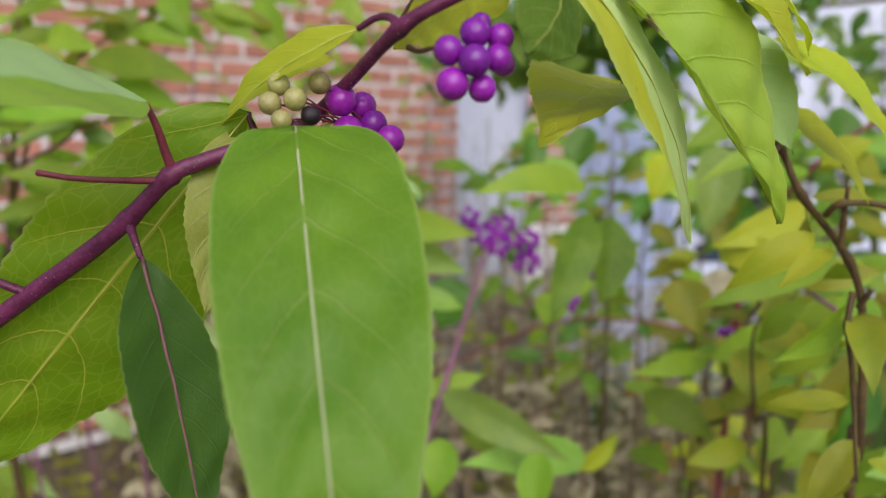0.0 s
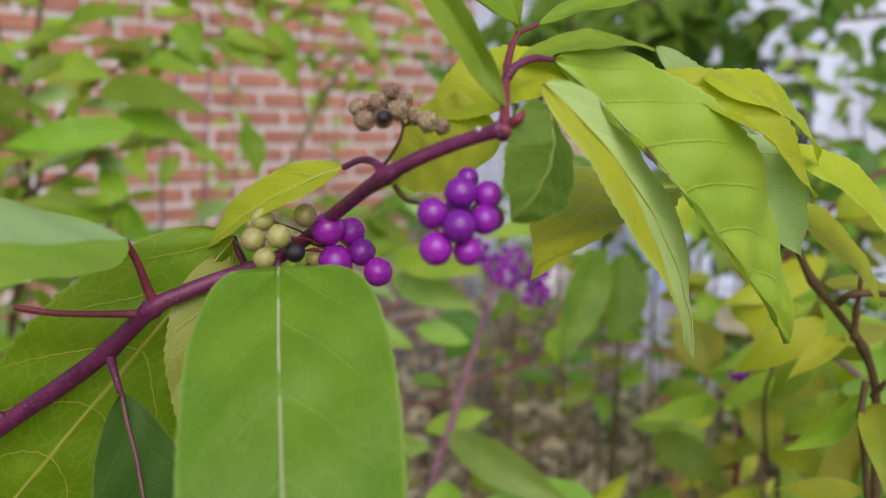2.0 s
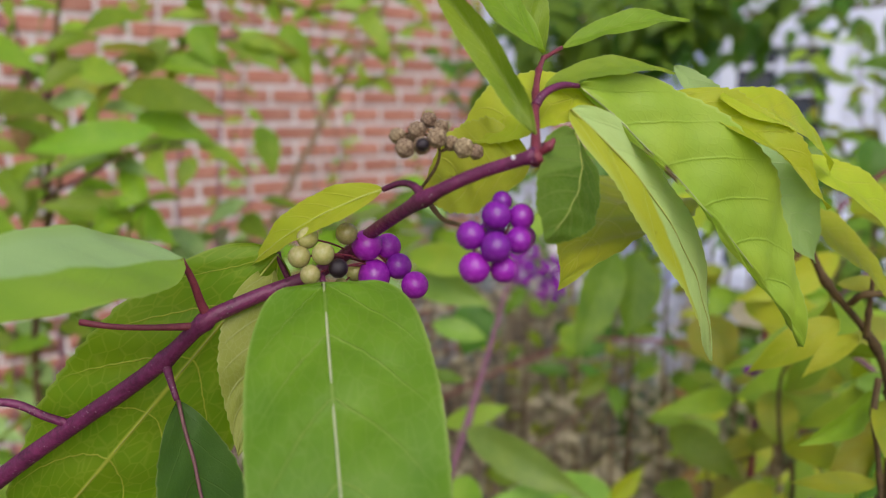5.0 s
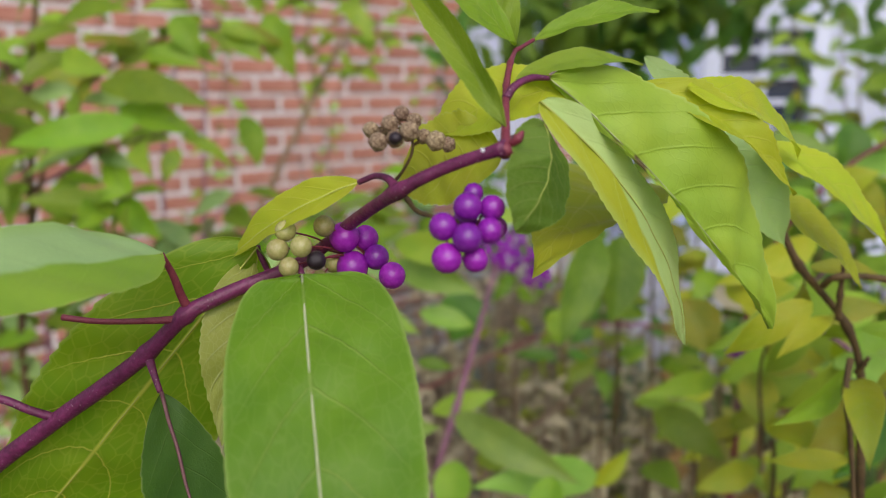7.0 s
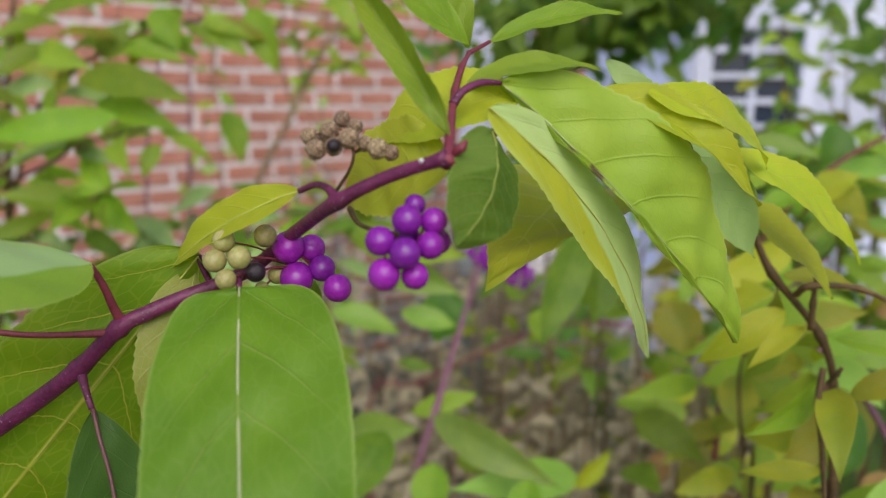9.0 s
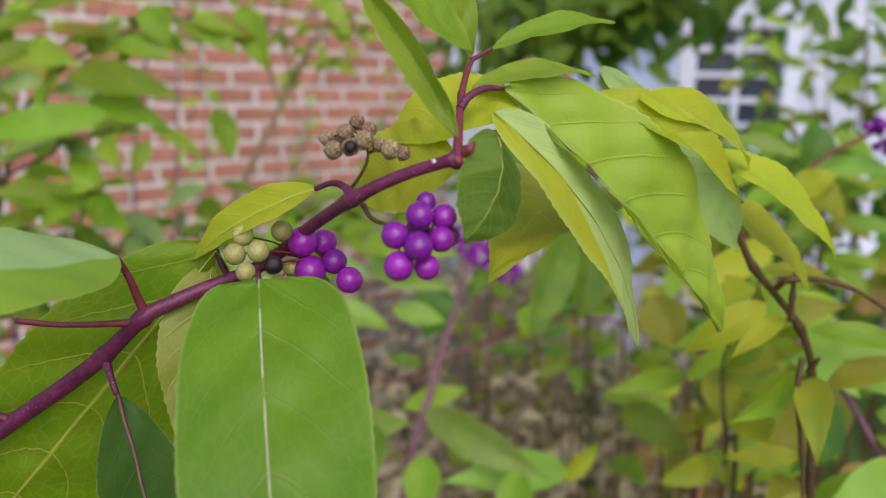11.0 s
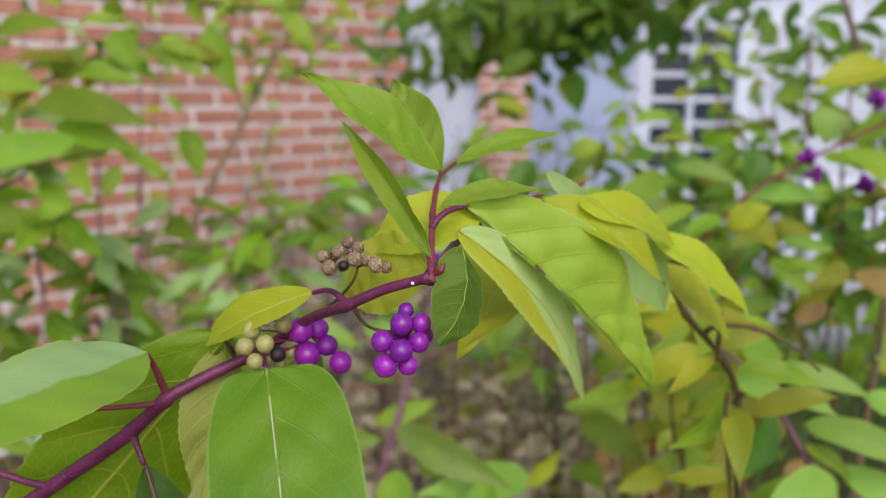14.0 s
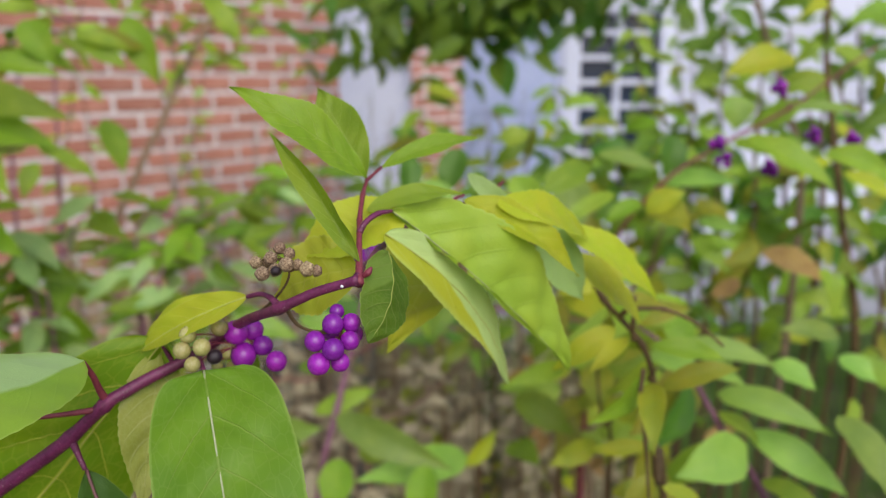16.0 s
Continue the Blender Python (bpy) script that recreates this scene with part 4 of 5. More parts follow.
# yellowing branches beside the front branch
gold = thing("yellowing_shrub", (0.1584, 0.3269, 1.0267), "shrub with yellow-green autumn leaves on reddish stems", "shrub")
tube("stem", rooted([(0.1875, 0.3140, 1.0636), (0.1749, 0.3210, 1.0477), (0.1629, 0.3361, 1.0218), (0.1591, 0.3620, 0.9488)]), [.0009, .0013, .0016, .002, .0025, .003], STEM_BROWN, gold)
tube("stem", [(0.1629, 0.3361, 1.0218), (0.1639, 0.3264, 1.0740), (0.1642, 0.2932, 1.1114), (0.1763, 0.2779, 1.1363)], [.0016, .0013, .001, .0007], STEM_MAUVE, gold)
lf(gold, (0.1471, 0.2501, 1.1495), (0.1025, 0.2371, 1.1351), 0.0132, LEAF_YELLOW)
lf(gold, (0.1438, 0.2271, 1.1369), (0.0856, 0.2038, 1.1217), 0.0132, LEAF_SPRING)
lf(gold, (0.1345, 0.3513, 1.0953), (0.1457, 0.3355, 1.0682), 0.0275, LEAF_OLIVE)
lf(gold, (0.1542, 0.3425, 1.0528), (0.1038, 0.3221, 1.0517), 0.0130, LEAF_LIME)
lf(gold, (0.1598, 0.3130, 1.0585), (0.1859, 0.3048, 1.0685), 0.0167, LEAF_LIME)
lf(gold, (0.1721, 0.3059, 1.0739), (0.2038, 0.2914, 1.1033), 0.0160, LEAF_LIME)
lf(gold, (0.1816, 0.2879, 1.0859), (0.1965, 0.2704, 1.0999), 0.0176, LEAF_YELLOW)
lf(gold, (0.1183, 0.3391, 1.0352), (0.1492, 0.3151, 1.0187), 0.0204, LEAF_SPRING)
lf(gold, (0.1788, 0.3078, 1.0332), (0.1531, 0.2849, 1.0208), 0.0165, LEAF_LIME)
lf(gold, (0.1879, 0.2572, 1.0854), (0.1391, 0.2329, 1.0655), 0.0250, LEAF_OLIVE)
lf(gold, (0.1779, 0.2553, 1.0761), (0.1582, 0.2398, 1.0500), 0.0204, LEAF_YELLOW)
lf(gold, (0.1618, 0.3429, 1.0546), (0.1714, 0.3398, 1.0400), 0.0119, LEAF_SPRING)
lf(gold, (0.1193, 0.3775, 1.0236), (0.1478, 0.3673, 1.0241), 0.0082, LEAF_LIME)
lf(gold, (0.1180, 0.3511, 0.9946), (0.1336, 0.3299, 0.9910), 0.0207, LEAF_SPRING)
lf(gold, (0.0941, 0.3672, 0.9731), (0.1170, 0.3717, 0.9954), 0.0132, LEAF_YELLOW)
lf(gold, (0.1893, 0.4388, 1.0748), (0.2128, 0.4262, 1.0638), 0.0228, LEAF_TAN)
lf(gold, (0.1514, 0.2849, 1.1702), (0.1102, 0.2716, 1.1542), 0.0084, LEAF_LIME)
lf(gold, (0.1624, 0.2727, 1.1605), (0.1739, 0.2512, 1.1556), 0.0241, LEAF_OLIVE)
lf(gold, (0.1685, 0.2978, 1.1339), (0.1614, 0.2948, 1.1187), 0.0129, LEAF_SPRING)
lf(gold, (0.1623, 0.2732, 1.1627), (0.1780, 0.2651, 1.1733), 0.0130, LEAF_YELLOW)
lf(gold, (0.1465, 0.3080, 1.1827), (0.1128, 0.2948, 1.1678), 0.0149, LEAF_SPRING)
lf(gold, (0.1189, 0.3248, 1.1647), (0.1090, 0.3199, 1.1405), 0.0184, LEAF_YELLOW)
lf(gold, (0.1796, 0.2722, 1.1086), (0.1827, 0.2581, 1.0897), 0.0155, LEAF_SPRING)
lf(gold, (0.1344, 0.2409, 1.1225), (0.1626, 0.2267, 1.1290), 0.0118, LEAF_OLIVE)
lf(gold, (0.1831, 0.3243, 1.0749), (0.1423, 0.3183, 1.0626), 0.0198, LEAF_LIME)
lf(gold, (0.1465, 0.2901, 1.0782), (0.1486, 0.2731, 1.0551), 0.0177, LEAF_OLIVE)
lf(gold, (0.1112, 0.2479, 1.1322), (0.1360, 0.2214, 1.1295), 0.0147, LEAF_YELLOW)
lf(gold, (0.2044, 0.3083, 1.0292), (0.1757, 0.2986, 1.0117), 0.0217, LEAF_LIME)
lf(gold, (0.1700, 0.3608, 1.0043), (0.1503, 0.3469, 0.9768), 0.0223, LEAF_OLIVE)
lf(gold, (0.1525, 0.2402, 1.0529), (0.1541, 0.2222, 1.0254), 0.0288, LEAF_OLIVE)
lf(gold, (0.177, 0.412, 1.004), (0.147, 0.411, 0.980), 0.0211, LEAF_LIME)
lf(gold, (0.0547, 0.2936, 1.0247), (0.0504, 0.2771, 0.9989), 0.0183, LEAF_SPRING)
lf(gold, (0.0211, 0.3378, 1.0087), (0.0479, 0.3344, 1.0154), 0.0169, LEAF_LIME)
foliage(gold, [(0.1494, 0.2708, 1.0070), (0.1455, 0.2726, 1.0508), (0.1415, 0.2736, 1.0920), (0.1548, 0.2673, 1.1176)], 0, 1, 8, .034, (LEAF_YELLOW, LEAF_OLIVE, LEAF_LIME, LEAF_YELLOW))
tube("stem", rooted([(0.1548, 0.2673, 1.1176), (0.1421, 0.2735, 1.0920), (0.1455, 0.2726, 1.0508), (0.1507, 0.2692, 1.0017)]), [.0005, .0007, .0008, .001, .0014, .002], STEM_BROWN, gold)
foliage(gold, [(0.1875, 0.3140, 1.0636), (0.1749, 0.3210, 1.0477), (0.1629, 0.3361, 1.0218), (0.1591, 0.3620, 0.9488)], 0, 1, 6, .034, (LEAF_OLIVE, LEAF_YELLOW, LEAF_LIME))

for path in ([(0.162, 0.463, 1.008), (0.186, 0.473, 0.966), (0.203, 0.474, 0.882)], [(0.2109, 0.4217, 1.0615), (0.2196, 0.4190, 1.0054), (0.2251, 0.4196, 0.9177)], [(0.2786, 0.3908, 1.0717), (0.2844, 0.3966, 1.0074), (0.2935, 0.3995, 0.9303)],
             [(0.276, 0.462, 1.022), (0.272, 0.449, 0.964), (0.288, 0.453, 0.894)], [(0.245, 0.555, 0.975), (0.250, 0.541, 0.915), (0.264, 0.543, 0.834)]):
    tube("stem", rooted(path), [.0006, .0009, .0012, .0018, .0025], STEM_BROWN, gold, sides=6)
    foliage(gold, path, 0, 1, 10, .032, (LEAF_OLIVE, LEAF_SPRING, LEAF_YELLOW, LEAF_GREEN, LEAF_RUST), drop=.5)

# the long arching red runner
runner = thing("arching_cane", (0.139, 0.625, 0.987), "thin arching reddish bramble cane over dry stems", "branch")
tube("stem", rooted([(0.386, 0.563, 0.939), (0.319, 0.569, 0.966), (0.261, 0.593, 0.984), (0.204, 0.615, 0.990), (0.141, 0.635, 0.984), (0.076, 0.668, 0.948), (-0.006, 0.708, 0.890), (-0.066, 0.748, 0.834)]),
     [.001, .0011, .0012, .0013, .0013, .0013, .0014, .0015, .002, .003], STEM_RED, runner)
tube("twig", rooted([(0.039, 0.820, 0.876), (0.052, 0.800, 0.891), (0.137, 0.780, 0.908), (0.221, 0.760, 0.918), (0.280, 0.750, 0.931), (0.350, 0.740, 0.956)][::-1]), [.0006, .0008, .0009, .001, .0011, .0012, .0015, .002], STEM_TAN, runner, "pale dry side cane", sides=6)
cane = thing("bare_cane", (0.237, 0.943, 0.797), "weathered tan cane leaning through the dry stems", "branch")
tube("stem", rooted([(0.327, 0.959, 0.874), (0.237, 0.943, 0.797), (0.146, 0.929, 0.727), (0.072, 0.918, 0.671)]), [.003, .004, .0045, .005, .006, .006], STEM_TAN, cane)

# far berry branch and the shrub it belongs to
right = thing("berry_shrub", (0.1729, 0.2474, 1.0948), "tall beautyberry shrub with green leaves and few violet berries", "shrub")
arm = [(0.3430, 0.3381, 1.2441), (0.3157, 0.3386, 1.2260), (0.2812, 0.3300, 1.2083), (0.2322, 0.3235, 1.1878), (0.1982, 0.3244, 1.1665), (0.1753, 0.3386, 1.1239), (0.1672, 0.3427, 1.0535)]
tube("stem", rooted(arm), [.0006, .0007, .0008, .0009, .001, .0012, .0016, .003, .004], STEM_RED, right, knobs=((2, .3), (3, .3), (4, .3)))
for centre, stalk_from, count in (((0.2292, 0.3195, 1.1904), (0.2337, 0.3232, 1.1878), 4), ((0.2319, 0.3164, 1.1806), (0.2328, 0.3232, 1.1871), 3), ((0.2544, 0.3059, 1.1768), (0.2580, 0.3265, 1.1981), 5), ((0.2724, 0.3296, 1.2202), (0.2812, 0.3302, 1.2090), 4),
                                  ((0.3010, 0.3326, 1.1926), (0.2948, 0.3339, 1.2130), 4), ((0.3247, 0.3273, 1.1894), (0.3174, 0.3383, 1.2260), 5), ((0.1565, 0.3286, 1.0722), (0.1659, 0.3371, 1.0710), 3)):
    st = tube("fruit_stalk", [stalk_from, centre], [.0006, .0004], STEM_PURPLE, right, sides=6)
    bunch(right, st, centre, (.0035, .0035, .004), count, .0052)
second = [(0.1381, 0.2399, 1.1213), (0.1609, 0.2308, 1.1030), (0.1805, 0.2177, 1.0676), (0.2021, 0.2158, 1.0357), (0.2484, 0.2029, 0.9400)]
tube("stem", rooted(second), [.0008, .0011, .0014, .0017, .002, .0025, .003], STEM_MAUVE, right, knobs=((1, .3), (2, .3)))
tube("stem", rooted([(0.477, 0.544, 1.324), (0.466, 0.525, 1.246), (0.468, 0.507, 1.177), (0.488, 0.500, 1.084), (0.510, 0.486, 0.928)]), [.002, .0025, .003, .0034, .004, .004, .005], STEM_BROWN, right)
tube("stem", rooted([(0.430, 0.607, 1.332), (0.447, 0.587, 1.268), (0.462, 0.566, 1.199), (0.475, 0.542, 1.075)]), [.002, .0025, .003, .0034, .004, .005], STEM_TAN, right)
lf(right, (0.2367, 0.3037, 1.1957), (0.2656, 0.2707, 1.1709), 0.0180, LEAF_LIME)
lf(right, (0.2757, 0.3209, 1.2097), (0.3072, 0.3035, 1.2061), 0.0085, LEAF_FRONT)
lf(right, (0.2683, 0.3659, 1.2154), (0.2666, 0.3603, 1.1930), 0.0223, LEAF_FRONT)
lf(right, (0.1728, 0.3543, 1.1821), (0.2037, 0.3356, 1.1732), 0.0112, LEAF_FRONT)
lf(right, (0.2406, 0.3511, 1.1390), (0.2635, 0.3351, 1.1345), 0.0104, LEAF_FRONT)
lf(right, (0.3294, 0.3919, 1.2387), (0.2741, 0.3885, 1.2256), 0.0253, LEAF_YELLOW)
lf(right, (0.2997, 0.3643, 1.1117), (0.3349, 0.3423, 1.0936), 0.0189, LEAF_RUST)
lf(right, (0.3046, 0.3742, 1.1129), (0.2720, 0.3671, 1.1023), 0.0152, LEAF_OLIVE)
lf(right, (0.2086, 0.3433, 1.1659), (0.2439, 0.3157, 1.1667), 0.0128, LEAF_FRONT)
lf(right, (0.2919, 0.3111, 1.1840), (0.3205, 0.2919, 1.1717), 0.0159, LEAF_LIME)
lf(right, (0.2452, 0.3948, 1.1886), (0.2364, 0.3888, 1.1592), 0.0224, LEAF_DARK)
lf(right, (0.1486, 0.2340, 1.1066), (0.1598, 0.2092, 1.1003), 0.0140, LEAF_FRONT)
lf(right, (0.1683, 0.2406, 1.1060), (0.2048, 0.2213, 1.0988), 0.0103, LEAF_FRONT)
lf(right, (0.1769, 0.2237, 1.0879), (0.2128, 0.1936, 1.0790), 0.0140, LEAF_FRONT)
lf(right, (0.1894, 0.2170, 1.0713), (0.2175, 0.1862, 1.0543), 0.0162, LEAF_FRONT)
lf(right, (0.1828, 0.2072, 1.0693), (0.1407, 0.1941, 1.0689), 0.0210, LEAF_FRONT)
lf(right, (0.2154, 0.1953, 1.0875), (0.2181, 0.1677, 1.0646), 0.0182, LEAF_FRONT)
lf(right, (0.1763, 0.2433, 1.0818), (0.1516, 0.2313, 1.0583), 0.0147, LEAF_DARK)
lf(right, (0.3010, 0.3123, 1.1147), (0.3063, 0.3031, 1.0837), 0.0149, LEAF_LIME)
lf(right, (0.1821, 0.3386, 1.1289), (0.1778, 0.3330, 1.1043), 0.0159, LEAF_LIME)
lf(right, (0.144, 0.465, 1.182), (0.167, 0.462, 1.186), 0.0177, LEAF_LIME)
lf(right, (0.1358, 0.4088, 1.1623), (0.1533, 0.3868, 1.1315), 0.0219, LEAF_LIME)
lf(right, (0.1770, 0.4019, 1.1662), (0.1635, 0.3802, 1.1136), 0.0282, LEAF_FRONT)
lf(right, (0.077, 0.475, 1.171), (0.073, 0.467, 1.139), 0.0215, LEAF_DARK)
lf(right, (0.114, 0.469, 1.176), (0.100, 0.462, 1.139), 0.0249, LEAF_DARK)
lf(right, (0.2353, 0.2631, 1.0799), (0.2506, 0.2471, 1.0703), 0.0169, LEAF_FRONT)
lf(right, (0.2703, 0.2572, 1.0829), (0.2812, 0.2421, 1.0732), 0.0146, LEAF_FRONT)
lf(right, (0.2784, 0.2682, 1.0906), (0.2389, 0.2669, 1.0971), 0.0124, LEAF_FRONT)
foliage(right, arm, .05, .95, 9, .034, (LEAF_SPRING, LEAF_SPRING, LEAF_LIME, LEAF_GREEN))
foliage(right, second, .0, .8, 9, .036, (LEAF_FRONT, LEAF_GREEN, LEAF_LIME))
foliage(right, [(0.477, 0.544, 1.324), (0.466, 0.525, 1.246), (0.468, 0.507, 1.177), (0.488, 0.500, 1.084)], 0, 1, 14, .045, (LEAF_LIME, LEAF_YELLOW, LEAF_GREEN))
foliage(right, [(0.493, 0.499, 1.084), (0.474, 0.465, 1.020), (0.490, 0.454, 0.912)], 0, 1, 12, .045, (LEAF_SPRING, LEAF_GREEN, LEAF_LIME))
foliage(right, [(0.402, 0.613, 1.134), (0.365, 0.605, 1.076), (0.339, 0.592, 1.007)], 0, 1, 9, .05, (LEAF_SPRING, LEAF_GREEN, LEAF_OLIVE))
tube("stem", rooted([(0.409, 0.615, 1.145), (0.365, 0.605, 1.076), (0.339, 0.592, 1.007), (0.323, 0.568, 0.904)]), [.001, .0015, .002, .0025, .003, .004], STEM_BROWN, right)
tall = thing("green_shrub", (0.312, 0.810, 1.018), "mid-height green shrub with mixed leaves before the white house", "shrub")
for many, path in ((26, [(0.391, 1.005, 1.215), (0.387, 0.981, 1.121), (0.381, 0.950, 1.000), (0.372, 0.898, 0.794)]), (30, [(0.465, 0.924, 1.163), (0.458, 0.910, 1.102), (0.450, 0.887, 1.012), (0.438, 0.838, 0.815)]),
             (22, [(0.654, 1.044, 1.154), (0.655, 1.022, 1.074), (0.655, 0.993, 0.961), (0.646, 0.940, 0.755)]), (20, [(0.325, 1.164, 1.174), (0.320, 1.137, 1.066), (0.315, 1.107, 0.948), (0.306, 1.052, 0.732)]),
             (22, [(0.173, 0.994, 1.215), (0.176, 0.961, 1.092), (0.178, 0.922, 0.945), (0.181, 0.887, 0.814)]), (24, [(0.320, 0.901, 1.169), (0.300, 0.880, 1.076), (0.287, 0.852, 0.960), (0.282, 0.821, 0.835)]), (24, [(0.377, 0.836, 1.162), (0.359, 0.819, 1.084), (0.339, 0.794, 0.974), (0.327, 0.765, 0.856)]),
             (24, [(0.571, 1.008, 1.157), (0.577, 0.987, 1.081), (0.563, 0.959, 0.964), (0.545, 0.912, 0.775)]), (19, [(0.624, 0.927, 1.290), (0.610, 0.896, 1.160), (0.604, 0.858, 1.012), (0.595, 0.809, 0.816)]), (19, [(0.688, 0.866, 1.303), (0.674, 0.832, 1.163), (0.659, 0.790, 0.992), (0.652, 0.751, 0.837)]),
             (24, [(0.258, 0.939, 1.068), (0.246, 0.922, 0.994), (0.235, 0.903, 0.912), (0.230, 0.878, 0.814)]), (24, [(0.741, 0.799, 1.285), (0.743, 0.764, 1.152), (0.744, 0.725, 1.005), (0.745, 0.686, 0.858)]), (19, [(0.455, 0.719, 1.173), (0.449, 0.701, 1.101), (0.442, 0.682, 1.022), (0.433, 0.651, 0.898)]),
             (19, [(0.566, 0.735, 1.114), (0.559, 0.718, 1.045), (0.553, 0.701, 0.975), (0.545, 0.677, 0.878)]), (19, [(0.605, 0.671, 1.102), (0.599, 0.657, 1.043), (0.593, 0.641, 0.977), (0.586, 0.622, 0.899)]), (24, [(0.144, 1.188, 1.134), (0.140, 1.163, 1.035), (0.141, 1.137, 0.937), (0.132, 1.085, 0.731)]),
             (16, [(0.501, 0.864, 1.177), (0.485, 0.824, 1.093), (0.457, 0.787, 1.012), (0.439, 0.756, 0.946)]), (20, [(0.631, 1.019, 1.268), (0.611, 0.967, 1.146), (0.578, 0.919, 1.031), (0.557, 0.878, 0.935)]), (20, [(0.623, 0.931, 1.329), (0.605, 0.882, 1.209), (0.575, 0.836, 1.094), (0.555, 0.796, 1.000)]),
             (20, [(0.611, 0.835, 1.355), (0.594, 0.788, 1.236), (0.565, 0.744, 1.123), (0.546, 0.707, 1.029)]), (18, [(0.756, 0.947, 1.290), (0.735, 0.896, 1.168), (0.702, 0.849, 1.052), (0.679, 0.809, 0.956)]), (22, [(0.655, 0.775, 1.361), (0.639, 0.729, 1.242), (0.612, 0.685, 1.127), (0.594, 0.648, 1.033)]),
             (22, [(0.780, 0.845, 1.323), (0.758, 0.796, 1.198), (0.723, 0.751, 1.079), (0.700, 0.713, 0.981)]), (22, [(0.757, 0.751, 1.347), (0.733, 0.705, 1.225), (0.700, 0.663, 1.109), (0.676, 0.627, 1.013)]), (20, [(0.868, 0.781, 1.346), (0.841, 0.735, 1.223), (0.803, 0.692, 1.104), (0.776, 0.655, 1.007)]),
             (14, [(0.420, 0.803, 1.084), (0.410, 0.768, 1.019), (0.388, 0.736, 0.957), (0.374, 0.709, 0.906)]), (14, [(0.408, 0.902, 1.052), (0.399, 0.865, 0.986), (0.378, 0.830, 0.922), (0.365, 0.800, 0.871)])):
    tube("stem", rooted(path), [.001, .0016, .002, .0024, .003, .004], STEM_BROWN, tall, sides=6)
    foliage(tall, path, .0, .95, many, .06, (LEAF_GREEN, LEAF_SPRING, LEAF_GREEN, LEAF_MID, LEAF_OLIVE, LEAF_DARK))
for path in ([(0.515, 1.00, 1.320), (0.530, 1.00, 1.230), (0.550, 1.00, 1.100), (0.560, 0.98, 0.950)], [(0.610, 1.04, 1.340), (0.625, 1.04, 1.220), (0.640, 1.02, 1.090), (0.650, 1.00, 0.950)],
             [(0.465, 1.02, 1.215), (0.475, 1.01, 1.130), (0.490, 1.00, 1.040), (0.500, 0.98, 0.930)], [(0.560, 1.10, 1.290), (0.585, 1.08, 1.200), (0.600, 1.06, 1.090), (0.610, 1.02, 0.950)]):
    tube("stem", rooted(path), [.0008, .0012, .0016, .002, .003, .004], STEM_BROWN, tall, sides=6)
    foliage(tall, path, .0, .9, 18, .042, (LEAF_PALE, LEAF_LIME, LEAF_GREEN, LEAF_OLIVE, LEAF_SPRING), wide=.46)


# ---- setting: ground, brick wall, white house ----
def box_data(corner, along, size):
    """A block: its lower front corner, the way its width runs, and width, depth, height."""
    a = Vector((along[0], along[1], 0)).normalized()
    n = Vector((-a.y, a.x, 0))
    w, d, h = size
    v = [Vector(corner) + a * (w * i) + n * (d * j) + Vector((0, 0, h * k)) for k in (0, 1) for j in (0, 1) for i in (0, 1)]
    f = [(0, 2, 3, 1), (4, 5, 7, 6), (0, 1, 5, 4), (2, 6, 7, 3), (0, 4, 6, 2), (1, 3, 7, 5)]
    return v, f


def slab(name, corner, along, size, mat, label="", kind="", parent=None):
    v, f = box_data(corner, along, size)
    ob = shaped(name, v, f, mat, None, label, smooth=False)
    if parent:
        under(ob, parent)
    return tagged(ob, kind=kind)


SOIL = plain("soil", (0.05, 0.04, 0.025), (0.12, 0.09, 0.055), 9.0, 0.9, 0.8, 0.01)
MORTAR = plain("mortar", (0.78, 0.75, 0.77), (0.88, 0.86, 0.87), 30.0, 0.9, 0.7, 0.004)
BRICK = plain("brick_red", (0.38, 0.135, 0.09), (0.52, 0.25, 0.185), 14.0, 0.85, 0.7, 0.003)
WHITE_PAINT = plain("white_paint", (0.64, 0.68, 0.83), (0.72, 0.76, 0.90), 4.0, 0.6, 0.2, 0.002)
BLUE_PAINT = plain("blue_grey_paint", (0.30, 0.36, 0.56), (0.40, 0.46, 0.66), 3.0, 0.55, 0.2, 0.002)
DARK_GLASS, glass_tree, glass_bsdf = material("window_glass")
glass_bsdf.inputs["Base Color"].default_value = (0.03, 0.045, 0.075, 1)
glass_bsdf.inputs["Roughness"].default_value = 0.06
GRASS = leaf_material("grass_blade", (0.06, 0.14, 0.02), (0.12, 0.20, 0.03), (0.10, 0.18, 0.03), vein_show=0.0)
DRY_STEM = plain("dry_stem", (0.14, 0.10, 0.06), (0.32, 0.24, 0.16), 120.0, 0.85, 0.5, 0.001)
BLUE_STEM = plain("blue_green_stem", (0.10, 0.17, 0.16), (0.20, 0.27, 0.28), 120.0, 0.7, 0.4, 0.001)

# the ground: one sheet, uneven near the shrubs
side = [-70, -20, -8] + [i * .25 for i in range(-16, 17)] + [8, 20, 70]
gv = [(x, y + 2, 0.03 * noise.noise((x * 1.7, y * 1.7, 0)) - .02 if abs(x) < 5 and abs(y) < 5 else -.02) for y in side for x in side]
gn = len(side)
gf = [(j * gn + i, j * gn + i + 1, (j + 1) * gn + i + 1, (j + 1) * gn + i) for j in range(gn - 1) for i in range(gn - 1)]
tagged(shaped("ground", gv, gf, SOIL), "dark bare soil under the shrubs", "ground", "", "structure")

